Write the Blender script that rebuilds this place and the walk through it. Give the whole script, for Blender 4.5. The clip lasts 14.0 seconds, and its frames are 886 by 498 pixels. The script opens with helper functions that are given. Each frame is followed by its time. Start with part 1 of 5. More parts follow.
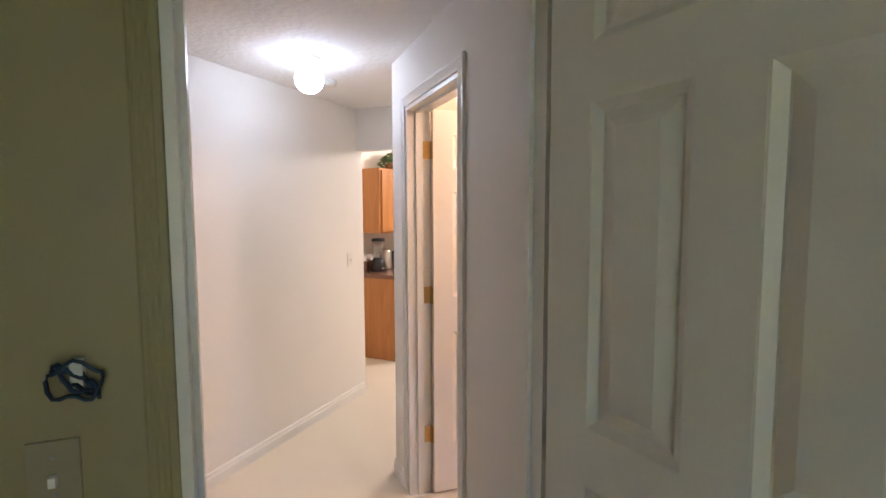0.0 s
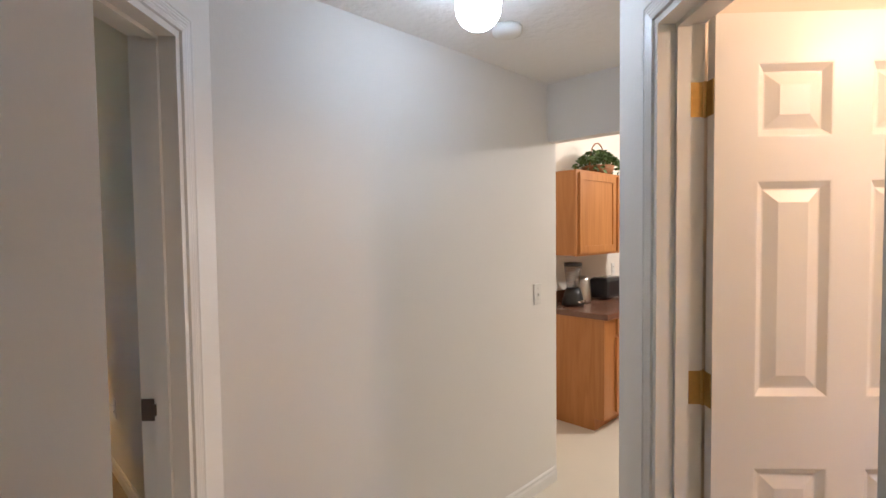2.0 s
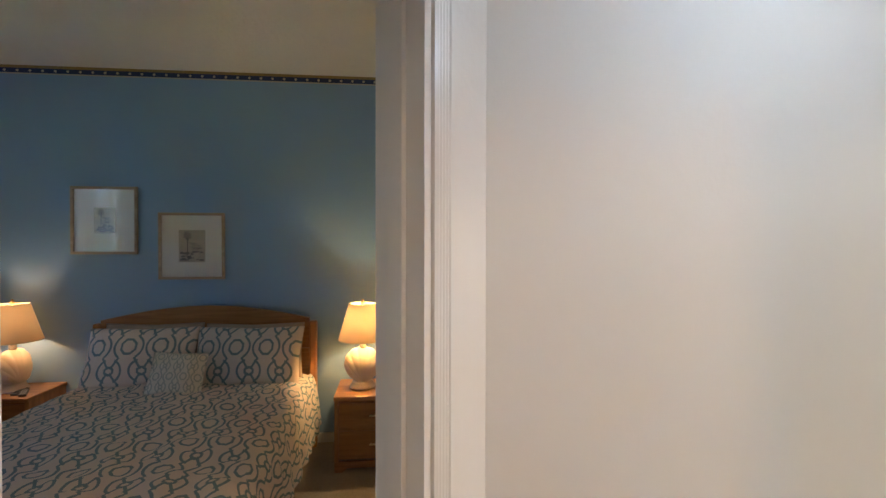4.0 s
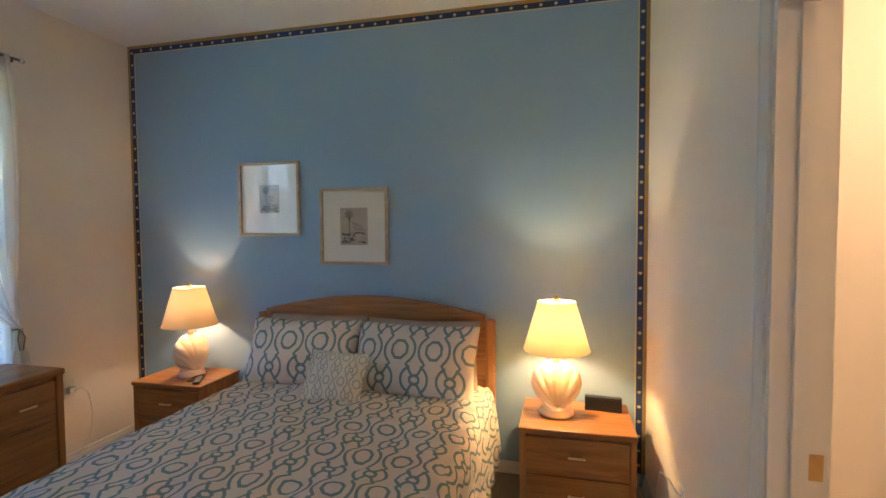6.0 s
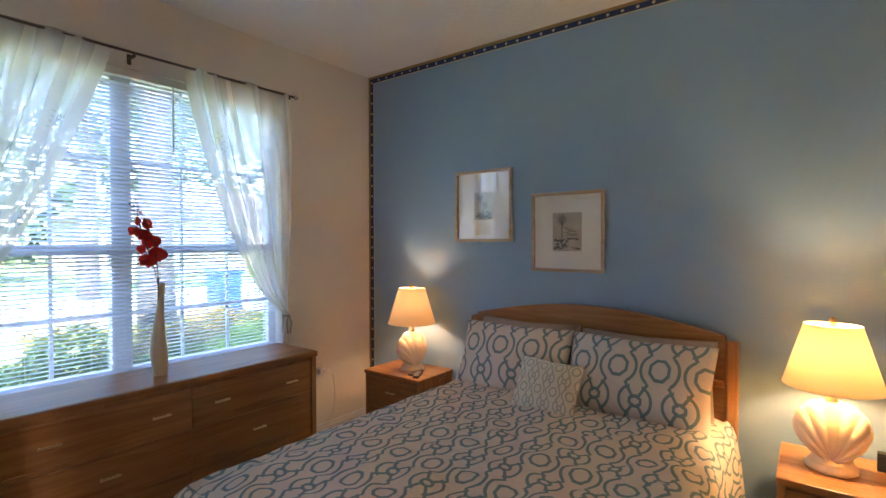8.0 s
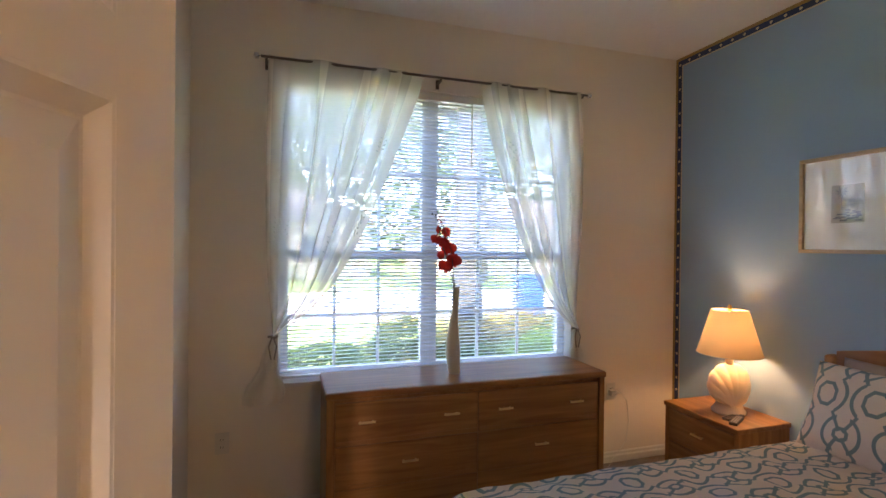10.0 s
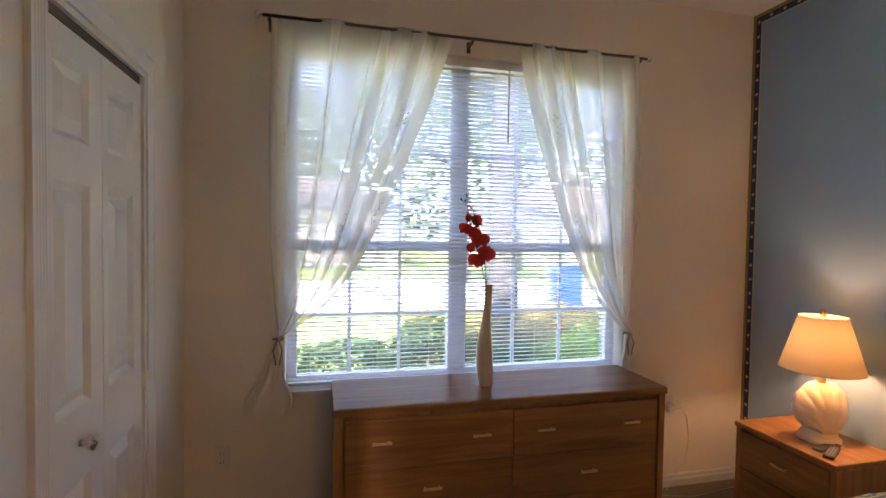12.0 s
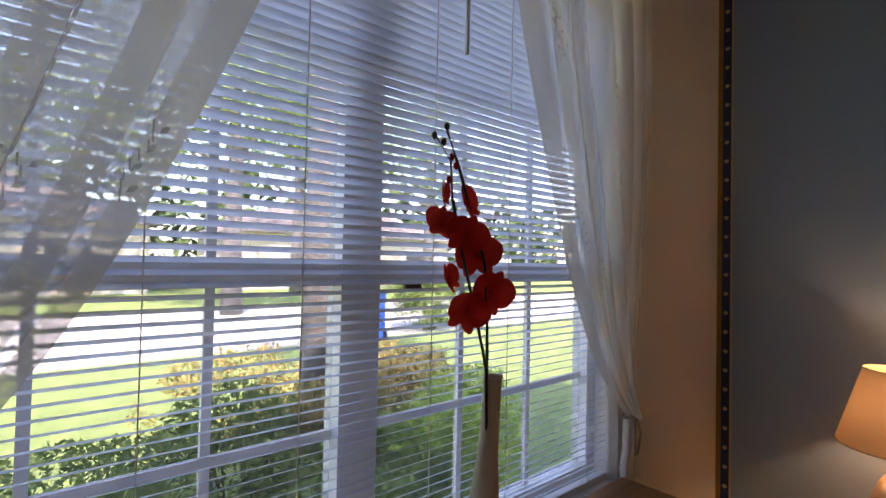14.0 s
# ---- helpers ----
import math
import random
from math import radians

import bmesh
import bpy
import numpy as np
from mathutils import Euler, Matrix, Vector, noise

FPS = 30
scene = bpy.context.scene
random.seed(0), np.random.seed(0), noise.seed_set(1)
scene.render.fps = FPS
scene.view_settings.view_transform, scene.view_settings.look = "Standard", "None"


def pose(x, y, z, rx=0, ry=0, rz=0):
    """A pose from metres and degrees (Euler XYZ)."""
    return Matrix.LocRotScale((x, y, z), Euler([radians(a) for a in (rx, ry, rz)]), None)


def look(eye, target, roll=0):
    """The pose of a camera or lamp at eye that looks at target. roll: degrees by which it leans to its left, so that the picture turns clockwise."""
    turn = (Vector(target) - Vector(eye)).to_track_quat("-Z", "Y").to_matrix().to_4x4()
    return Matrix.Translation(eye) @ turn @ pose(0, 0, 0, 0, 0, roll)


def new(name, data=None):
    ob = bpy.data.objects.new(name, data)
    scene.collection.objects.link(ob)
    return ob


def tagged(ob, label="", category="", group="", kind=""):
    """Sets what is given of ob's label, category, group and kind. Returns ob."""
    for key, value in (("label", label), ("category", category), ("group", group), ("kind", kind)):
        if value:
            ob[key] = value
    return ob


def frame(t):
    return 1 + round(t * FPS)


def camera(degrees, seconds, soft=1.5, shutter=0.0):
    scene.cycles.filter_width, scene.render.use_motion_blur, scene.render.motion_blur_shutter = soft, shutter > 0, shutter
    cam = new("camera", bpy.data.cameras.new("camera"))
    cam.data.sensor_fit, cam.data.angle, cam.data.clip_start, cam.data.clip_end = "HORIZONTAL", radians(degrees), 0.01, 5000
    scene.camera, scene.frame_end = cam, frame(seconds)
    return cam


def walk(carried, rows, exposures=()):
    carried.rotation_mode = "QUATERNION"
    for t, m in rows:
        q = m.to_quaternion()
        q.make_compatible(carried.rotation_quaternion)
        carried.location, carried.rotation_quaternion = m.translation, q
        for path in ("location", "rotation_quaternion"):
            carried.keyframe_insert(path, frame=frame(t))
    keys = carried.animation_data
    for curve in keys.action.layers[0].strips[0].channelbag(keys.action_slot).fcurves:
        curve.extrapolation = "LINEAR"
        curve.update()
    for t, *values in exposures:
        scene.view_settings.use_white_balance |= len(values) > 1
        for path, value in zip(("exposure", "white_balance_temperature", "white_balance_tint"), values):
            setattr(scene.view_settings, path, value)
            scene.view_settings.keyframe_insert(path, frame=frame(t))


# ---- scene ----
cam = camera(84.7, 14.0)
# seconds, eye, target, roll
PATH = [
    (0, (0.433, 1.987, 1.519), (-0.371, 3.811, 1.357), -0.2),
    (0.5, (0.274, 2.213, 1.492), (-0.779, 3.907, 1.343), -0.6),
    (1, (0.134, 2.476, 1.494), (-1.094, 4.051, 1.381), -0.8),
    (1.5, (-0.016, 2.681, 1.479), (-1.365, 4.155, 1.382), -1.0),
    (2, (-0.228, 2.895, 1.497), (-1.643, 4.306, 1.416), -0.7),
    (2.5, (-0.413, 3.07, 1.557), (-1.918, 4.387, 1.499), -1.0),
    (3, (-0.64, 3.171, 1.577), (-2.314, 4.263, 1.486), -1.3),
    (3.5, (-0.704, 3.218, 1.532), (-2.567, 3.947, 1.551), -0.8),
    (4, (-0.774, 3.265, 1.558), (-2.764, 3.464, 1.532), 0.1),
    (6.5, (-1.748, 3.031, 1.503), (-3.663, 2.463, 1.409), -0.3),
    (7, (-1.735, 3.014, 1.488), (-3.592, 2.279, 1.392), -0.3),
    (7.5, (-1.73, 2.996, 1.478), (-3.477, 2.025, 1.42), -0.2),
    (8, (-1.715, 2.97, 1.469), (-3.308, 1.76, 1.439), -0.1),
    (8.5, (-1.715, 2.95, 1.464), (-3.07, 1.479, 1.451), 0.1),
    (9, (-1.767, 2.884, 1.461), (-2.817, 1.182, 1.461), 0.2),
    (11.5, (-2.088, 2.664, 1.52), (-2.522, 0.712, 1.495), 0.9),
    (12, (-2.076, 2.452, 1.495), (-2.555, 0.511, 1.434), 0.9),
    (12.5, (-2.095, 2.059, 1.473), (-2.728, 0.162, 1.446), 1.0),
    (13, (-2.193, 1.632, 1.488), (-2.858, -0.254, 1.472), 0.9),
    (13.5, (-2.161, 1.206, 1.443), (-3.028, -0.596, 1.473), 1.9),
    (14, (-2.208, 0.87, 1.461), (-3.508, -0.649, 1.507), 1.2),
]
EXPOSURES = [(0, 4.8, 5800, 19), (0.5, 4.75, 5900, 17), (1.5, 4.6, 5700, 14), (2.5, 4.2, 5500, 10), (3, 4.15, 5500, 9), (4, 4.6, 5600, 9), (6.5, 5.65, 5750, 14), (8, 5.45, 6100, 19), (9, 5.4, 6500, 21), (11.5, 5.35, 7200, 28), (12.5, 5.15, 7300, 30), (13.5, 4.65, 7300, 32), (14, 4.05, 7300, 34)]
walk(cam, [(t, look(eye, target, roll)) for t, eye, target, roll in PATH], EXPOSURES)

# ---------- world, sun, lamps ----------
world = bpy.data.worlds.new("sky")
world.use_nodes = True
scene.world = world
_n = world.node_tree.nodes
_sky = _n.new("ShaderNodeTexSky")
_sky.sky_type, _sky.sun_disc = "NISHITA", False
_sky.sun_elevation, _sky.sun_rotation = radians(50), radians(30)
world.node_tree.links.new(_sky.outputs[0], _n["Background"].inputs[0])
_n["Background"].inputs[1].default_value = 0.15


def lamp(name, kind, at, power, color, size=0.03):
    data = bpy.data.lights.new(name, kind)
    data.energy, data.color = power, color
    if kind == "POINT":
        data.shadow_soft_size = size
    ob = new(name, data)
    ob.location = at
    return ob


sun = lamp("sun", "SUN", (0, 0, 20), 3.0, (1.0, 0.95, 0.86))
sun.data.angle = radians(0.6)
sun.matrix_world = look((0, 0, 20), (-math.sin(radians(30)), -math.cos(radians(30)), 20 - math.tan(radians(50))))
BULB = (1.0, 0.64, 0.26)
lamp("bulb_bedside", "POINT", (-4.28, 3.04, 1.0), 0.54, BULB, 0.03)
lamp("bulb_bedside", "POINT", (-4.41, 0.635, 1.01), 0.20, (1.0, 0.66, 0.36), 0.03)
lamp("bulb_bathroom", "POINT", (0.35, 4.3, 2.1), 1.2, (1.0, 0.62, 0.36), 0.08)
lamp("bulb_ensuite", "POINT", (-2.9, 4.4, 2.1), 0.5, (1.0, 0.58, 0.28), 0.08)
lamp("bulb_kitchen", "POINT", (-0.6, 7.4, 2.35), 6.5, (1.0, 0.84, 0.66), 0.12)

# ---------- materials ----------


def material(name, color, rough=0.6, metal=0.0, vary=0.06, scale=3.0, bump=0.15, grain=120.0, dist=0.002, spec=0.5, coord="Object"):
    m = bpy.data.materials.new(name)
    m.use_nodes = True
    nt = m.node_tree
    b = nt.nodes["Principled BSDF"]
    tc = nt.nodes.new("ShaderNodeTexCoord")
    n1 = nt.nodes.new("ShaderNodeTexNoise")
    n1.inputs["Scale"].default_value, n1.inputs["Detail"].default_value = scale, 5
    nt.links.new(tc.outputs[coord], n1.inputs["Vector"])
    mix = nt.nodes.new("ShaderNodeMix")
    mix.data_type = "RGBA"
    nt.links.new(n1.outputs["Fac"], mix.inputs["Factor"])
    mix.inputs["A"].default_value = (*[c * (1 - vary) for c in color], 1)
    mix.inputs["B"].default_value = (*[min(1, c * (1 + vary)) for c in color], 1)
    nt.links.new(mix.outputs["Result"], b.inputs["Base Color"])
    b.inputs["Roughness"].default_value, b.inputs["Metallic"].default_value = rough, metal
    b.inputs["Specular IOR Level"].default_value = spec
    if bump:
        n2 = nt.nodes.new("ShaderNodeTexNoise")
        n2.inputs["Scale"].default_value, n2.inputs["Detail"].default_value = grain, 3
        nt.links.new(tc.outputs[coord], n2.inputs["Vector"])
        bp = nt.nodes.new("ShaderNodeBump")
        bp.inputs["Strength"].default_value, bp.inputs["Distance"].default_value = bump, dist
        nt.links.new(n2.outputs["Fac"], bp.inputs["Height"])
        nt.links.new(bp.outputs["Normal"], b.inputs["Normal"])
    return m


def wood(name, dark, light, rough=0.4, axis=1, scale=1.0):
    """Wood whose grain runs along one axis of the object."""
    m = bpy.data.materials.new(name)
    m.use_nodes = True
    nt = m.node_tree
    b = nt.nodes["Principled BSDF"]
    tc = nt.nodes.new("ShaderNodeTexCoord")
    mp = nt.nodes.new("ShaderNodeMapping")
    s = [22.0 * scale] * 3
    s[axis] = 1.6 * scale
    mp.inputs["Scale"].default_value = s
    oi = nt.nodes.new("ShaderNodeObjectInfo")
    add = nt.nodes.new("ShaderNodeVectorMath")
    add.operation = "ADD"
    nt.links.new(tc.outputs["Object"], mp.inputs["Vector"])
    nt.links.new(mp.outputs[0], add.inputs[0])
    mul = nt.nodes.new("ShaderNodeMath")
    mul.operation = "MULTIPLY"
    mul.inputs[1].default_value = 40
    nt.links.new(oi.outputs["Random"], mul.inputs[0])
    nt.links.new(mul.outputs[0], add.inputs[1])
    n = nt.nodes.new("ShaderNodeTexNoise")
    n.inputs["Scale"].default_value, n.inputs["Detail"].default_value, n.inputs["Distortion"].default_value = 1.0, 8, 1.2
    nt.links.new(add.outputs[0], n.inputs["Vector"])
    r = nt.nodes.new("ShaderNodeValToRGB")
    r.color_ramp.elements[0].position, r.color_ramp.elements[0].color = 0.32, (*dark, 1)
    r.color_ramp.elements[1].position, r.color_ramp.elements[1].color = 0.68, (*light, 1)
    nt.links.new(n.outputs["Fac"], r.inputs["Fac"])
    nt.links.new(r.outputs[0], b.inputs["Base Color"])
    b.inputs["Roughness"].default_value = rough
    bp = nt.nodes.new("ShaderNodeBump")
    bp.inputs["Strength"].default_value, bp.inputs["Distance"].default_value = 0.12, 0.001
    nt.links.new(n.outputs["Fac"], bp.inputs["Height"])
    nt.links.new(bp.outputs["Normal"], b.inputs["Normal"])
    return m


def emitter(name, color, strength):
    m = bpy.data.materials.new(name)
    m.use_nodes = True
    b = m.node_tree.nodes["Principled BSDF"]
    b.inputs["Base Color"].default_value = (0.8, 0.8, 0.8, 1)
    b.inputs["Emission Color"].default_value = (*color, 1)
    b.inputs["Emission Strength"].default_value = strength
    return m


def cloth_through(name, color, clear=0.4, translucent=0.6):
    """Thin cloth that lets light through its threads (clear) and its fibres (translucent)."""
    m = bpy.data.materials.new(name)
    m.use_nodes = True
    nt = m.node_tree
    nt.nodes.clear()
    out = nt.nodes.new("ShaderNodeOutputMaterial")
    d = nt.nodes.new("ShaderNodeBsdfDiffuse")
    t = nt.nodes.new("ShaderNodeBsdfTranslucent")
    tr = nt.nodes.new("ShaderNodeBsdfTransparent")
    m1 = nt.nodes.new("ShaderNodeMixShader")
    m2 = nt.nodes.new("ShaderNodeMixShader")
    d.inputs[0].default_value = t.inputs[0].default_value = (*color, 1)
    m1.inputs[0].default_value, m2.inputs[0].default_value = translucent, clear
    nt.links.new(d.outputs[0], m1.inputs[1])
    nt.links.new(t.outputs[0], m1.inputs[2])
    nt.links.new(m1.outputs[0], m2.inputs[1])
    nt.links.new(tr.outputs[0], m2.inputs[2])
    nt.links.new(m2.outputs[0], out.inputs[0])
    return m


def leafy(name, dark, light):
    """Leaves that each have a tone of their own and let some light through."""
    m = cloth_through(name, light, 0.0, 0.35)
    nt = m.node_tree
    geo = nt.nodes.new("ShaderNodeNewGeometry")
    mix = nt.nodes.new("ShaderNodeMix")
    mix.data_type = "RGBA"
    mix.inputs["A"].default_value, mix.inputs["B"].default_value = (*dark, 1), (*light, 1)
    nt.links.new(geo.outputs["Random Per Island"], mix.inputs["Factor"])
    for n in nt.nodes:
        if n.type in ("BSDF_DIFFUSE", "BSDF_TRANSLUCENT"):
            nt.links.new(mix.outputs["Result"], n.inputs[0])
    return m


def glass(name, tint=(1, 1, 1), gloss=0.06):
    """Flat window glass: clear, with a faint mirror."""
    m = bpy.data.materials.new(name)
    m.use_nodes = True
    nt = m.node_tree
    nt.nodes.clear()
    out = nt.nodes.new("ShaderNodeOutputMaterial")
    tr = nt.nodes.new("ShaderNodeBsdfTransparent")
    gl = nt.nodes.new("ShaderNodeBsdfGlossy")
    mx = nt.nodes.new("ShaderNodeMixShader")
    tr.inputs[0].default_value = (*tint, 1)
    gl.inputs["Roughness"].default_value = 0.02
    mx.inputs[0].default_value = gloss
    nt.links.new(tr.outputs[0], mx.inputs[1])
    nt.links.new(gl.outputs[0], mx.inputs[2])
    nt.links.new(mx.outputs[0], out.inputs[0])
    return m


def trellis(name, ground, line, cell, weight=0.075, coord="UV"):
    """Woven cloth with a trellis of large and small rings, in metres of its UV map."""
    m = bpy.data.materials.new(name)
    m.use_nodes = True
    nt = m.node_tree
    b = nt.nodes["Principled BSDF"]
    tc = nt.nodes.new("ShaderNodeTexCoord")
    sep = nt.nodes.new("ShaderNodeSeparateXYZ")
    nz = nt.nodes.new("ShaderNodeTexNoise")
    nz.inputs["Scale"].default_value = 3.5
    nt.links.new(tc.outputs[coord], nz.inputs["Vector"])
    wob = nt.nodes.new("ShaderNodeVectorMath")
    wob.operation = "MULTIPLY_ADD"
    wob.inputs[1].default_value = (0.012, 0.012, 0)
    nt.links.new(nz.outputs["Color"], wob.inputs[0])
    nt.links.new(tc.outputs[coord], wob.inputs[2])
    nt.links.new(wob.outputs[0], sep.inputs[0])

    def op(kind, a, b2=0.0, c=0.0):
        n = nt.nodes.new("ShaderNodeMath")
        n.operation = kind
        for i, v in enumerate((a, b2, c)):
            if isinstance(v, (int, float)):
                n.inputs[i].default_value = v
            else:
                nt.links.new(v, n.inputs[i])
        return n.outputs[0]

    def ring(ox, oy, radius, sx=1.0):
        x = op("MULTIPLY", op("SUBTRACT", op("FRACT", op("ADD", op("DIVIDE", sep.outputs[0], cell), ox)), 0.5), sx)
        y = op("SUBTRACT", op("FRACT", op("ADD", op("DIVIDE", sep.outputs[1], cell * 1.6), oy)), 0.5)
        y = op("MULTIPLY", y, 1.6)
        r = op("SQRT", op("ADD", op("MULTIPLY", x, x), op("MULTIPLY", y, y)))
        return op("ABSOLUTE", op("SUBTRACT", r, radius)), x, y

    big, x, y = ring(0.0, 0.667, 0.44)
    small, x2, y2 = ring(0.5, 0.167, 0.37)

    def octagon(u, v, radius):
        au, av = op("ABSOLUTE", u), op("ABSOLUTE", v)
        r = op("MAXIMUM", op("MAXIMUM", au, av), op("MULTIPLY", op("ADD", au, av), 0.7071))
        return op("ABSOLUTE", op("SUBTRACT", r, radius))

    big = op("MAXIMUM", big, op("SUBTRACT", 0.29, op("ABSOLUTE", x)))
    small = op("MAXIMUM", small, op("SUBTRACT", 0.17, op("ABSOLUTE", x2)))
    o1, o2 = octagon(x, op("MULTIPLY", y, 0.88), 0.215), octagon(x2, y2, 0.125)
    # diagonal links from the small octagons to the rings
    r2 = op("SQRT", op("ADD", op("MULTIPLY", x2, x2), op("MULTIPLY", y2, y2)))
    cross = op("ABSOLUTE", op("SUBTRACT", op("MULTIPLY", op("ABSOLUTE", x2), 0.86), op("MULTIPLY", op("ABSOLUTE", y2), 0.51)))
    link = op("MAXIMUM", cross, op("MAXIMUM", op("SUBTRACT", r2, 0.48), op("SUBTRACT", 0.11, r2)))
    near = op("MINIMUM", op("MINIMUM", op("MINIMUM", big, small), op("MINIMUM", o1, o2)), link)
    mask = op("LESS_THAN", near, weight * 0.5)
    mix = nt.nodes.new("ShaderNodeMix")
    mix.data_type = "RGBA"
    mix.inputs["A"].default_value, mix.inputs["B"].default_value = (*ground, 1), (*line, 1)
    nt.links.new(mask, mix.inputs["Factor"])
    nt.links.new(mix.outputs["Result"], b.inputs["Base Color"])
    b.inputs["Roughness"].default_value = 0.75
    w = nt.nodes.new("ShaderNodeTexNoise")
    w.inputs["Scale"].default_value, w.inputs["Detail"].default_value = 14, 6
    nt.links.new(tc.outputs[coord], w.inputs["Vector"])
    bp = nt.nodes.new("ShaderNodeBump")
    bp.inputs["Strength"].default_value, bp.inputs["Distance"].default_value = 0.6, 0.02
    nt.links.new(w.outputs["Fac"], bp.inputs["Height"])
    nt.links.new(bp.outputs["Normal"], b.inputs["Normal"])
    return m


M_WALL = material("wall_paint", (0.79, 0.77, 0.73), 0.7, vary=0.02, bump=0.25, grain=60, dist=0.002)
M_WALLBED = material("bedroom_paint", (0.84, 0.79, 0.71), 0.7, vary=0.02, bump=0.25, grain=60, dist=0.002)
M_BLUE = material("blue_paint", (0.29, 0.44, 0.64), 0.7, vary=0.04, scale=1.5, bump=0.3, grain=40, dist=0.002)
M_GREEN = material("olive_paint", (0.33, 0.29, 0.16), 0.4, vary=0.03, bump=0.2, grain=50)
M_CEIL = material("ceiling_texture", (0.83, 0.82, 0.80), 0.85, vary=0.03, bump=0.6, grain=30, dist=0.012)
M_TRIM = material("trim_paint", (0.78, 0.77, 0.74), 0.28, vary=0.02, bump=0.05, grain=30)
M_DOOR = material("door_paint", (0.82, 0.80, 0.76), 0.35, vary=0.02, scale=8, bump=0.1, grain=25)
M_VINYL = material("vinyl_floor", (0.72, 0.66, 0.55), 0.35, vary=0.05, scale=2, bump=0.15, grain=20)
M_CARPET = material("carpet", (0.42, 0.34, 0.25), 0.95, vary=0.2, scale=60, bump=1.0, grain=260, dist=0.008)
M_TILE = material("wall_tile", (0.74, 0.70, 0.62), 0.2, vary=0.03, bump=0.0)
M_BRASS = material("brass", (0.55, 0.38, 0.16), 0.3, 1.0, vary=0.15, scale=60, bump=0.1)
M_PULL = material("bright_brass", (0.85, 0.68, 0.38), 0.28, 1.0, vary=0.05, scale=60, bump=0)
M_IRON = material("dark_metal", (0.10, 0.08, 0.07), 0.4, 0.8, vary=0.1)
M_CHROME = material("chrome", (0.75, 0.75, 0.77), 0.15, 1.0, vary=0.02, bump=0)
M_PLASTIC = material("white_plastic", (0.75, 0.74, 0.70), 0.35, vary=0.02, bump=0)
M_BLACK = material("black_plastic", (0.02, 0.02, 0.022), 0.35, vary=0.1, bump=0)
M_GREY = material("grey_plastic", (0.35, 0.35, 0.36), 0.35, vary=0.1, bump=0)
M_NAVY = material("navy_paper", (0.018, 0.04, 0.14), 0.6, vary=0.1, bump=0)
M_GOLD = material("gold_paper", (0.36, 0.24, 0.09), 0.5, vary=0.35, scale=90, bump=0.1)
M_CREAM = material("cream_paper", (0.60, 0.55, 0.44), 0.6, vary=0.1, bump=0)
M_CERAMIC = material("ivory_ceramic", (0.72, 0.63, 0.50), 0.55, vary=0.03, bump=0.05)
M_OAKY = wood("cherry_wood_along", (0.25, 0.108, 0.034), (0.42, 0.205, 0.072), 0.35, 1)
M_OAKX = wood("cherry_wood_across", (0.25, 0.108, 0.034), (0.42, 0.205, 0.072), 0.35, 0)
M_OAKZ = wood("cherry_wood_upright", (0.25, 0.108, 0.034), (0.42, 0.205, 0.072), 0.4, 2)
M_CABZ = wood("maple_cabinet", (0.40, 0.160, 0.042), (0.50, 0.220, 0.066), 0.4, 2, 0.8)
M_COUNTER = material("brown_laminate", (0.17, 0.085, 0.055), 0.25, vary=0.35, scale=90, bump=0.02)
M_SHADE = cloth_through("lamp_shade_cloth", (0.78, 0.56, 0.31), 0.0, 0.085)
M_SHEER = cloth_through("sheer_cloth", (0.88, 0.83, 0.75), 0.54, 0.62)
M_FOLD = cloth_through("folded_sheer_cloth", (0.80, 0.75, 0.66), 0.25, 0.45)
M_GATHER = cloth_through("gathered_sheer_cloth", (0.88, 0.85, 0.78), 0.10, 0.2)
M_SLAT = cloth_through("blind_slat", (0.76, 0.79, 0.85), 0.0, 0.50)
M_PANE = glass("window_pane", (0.53, 0.545, 0.56))
M_GLOBE = emitter("frosted_globe", (0.86, 0.93, 1.0), 1.0)
M_QUILT = trellis("trellis_quilt", (0.76, 0.68, 0.60), (0.19, 0.29, 0.32), 0.166, 0.074)
M_PILLOW = trellis("trellis_pillow", (0.76, 0.69, 0.62), (0.19, 0.29, 0.32), 0.205, 0.070)
M_CUSHION = trellis("pale_trellis", (0.70, 0.68, 0.60), (0.40, 0.45, 0.42), 0.085, 0.085)
M_SHEET = material("taupe_cotton", (0.40, 0.33, 0.27), 0.8, vary=0.05, bump=0.2)
M_LEAF = material("leaf_green", (0.09, 0.15, 0.045), 0.5, vary=0.5, scale=9, bump=0)
M_RED = cloth_through("red_silk", (0.60, 0.035, 0.025), 0.0, 0.4)
M_STEM = material("dark_stem", (0.02, 0.025, 0.02), 0.5, bump=0)

# ---------- mesh helpers ----------
R2 = math.sqrt(2)
DIAG = pose(0, 0, 0, 0, 0, 45)  # local x runs across the slanted passage, local y along it


def D(q, s):
    return ((q - s) / R2, (q + s) / R2)


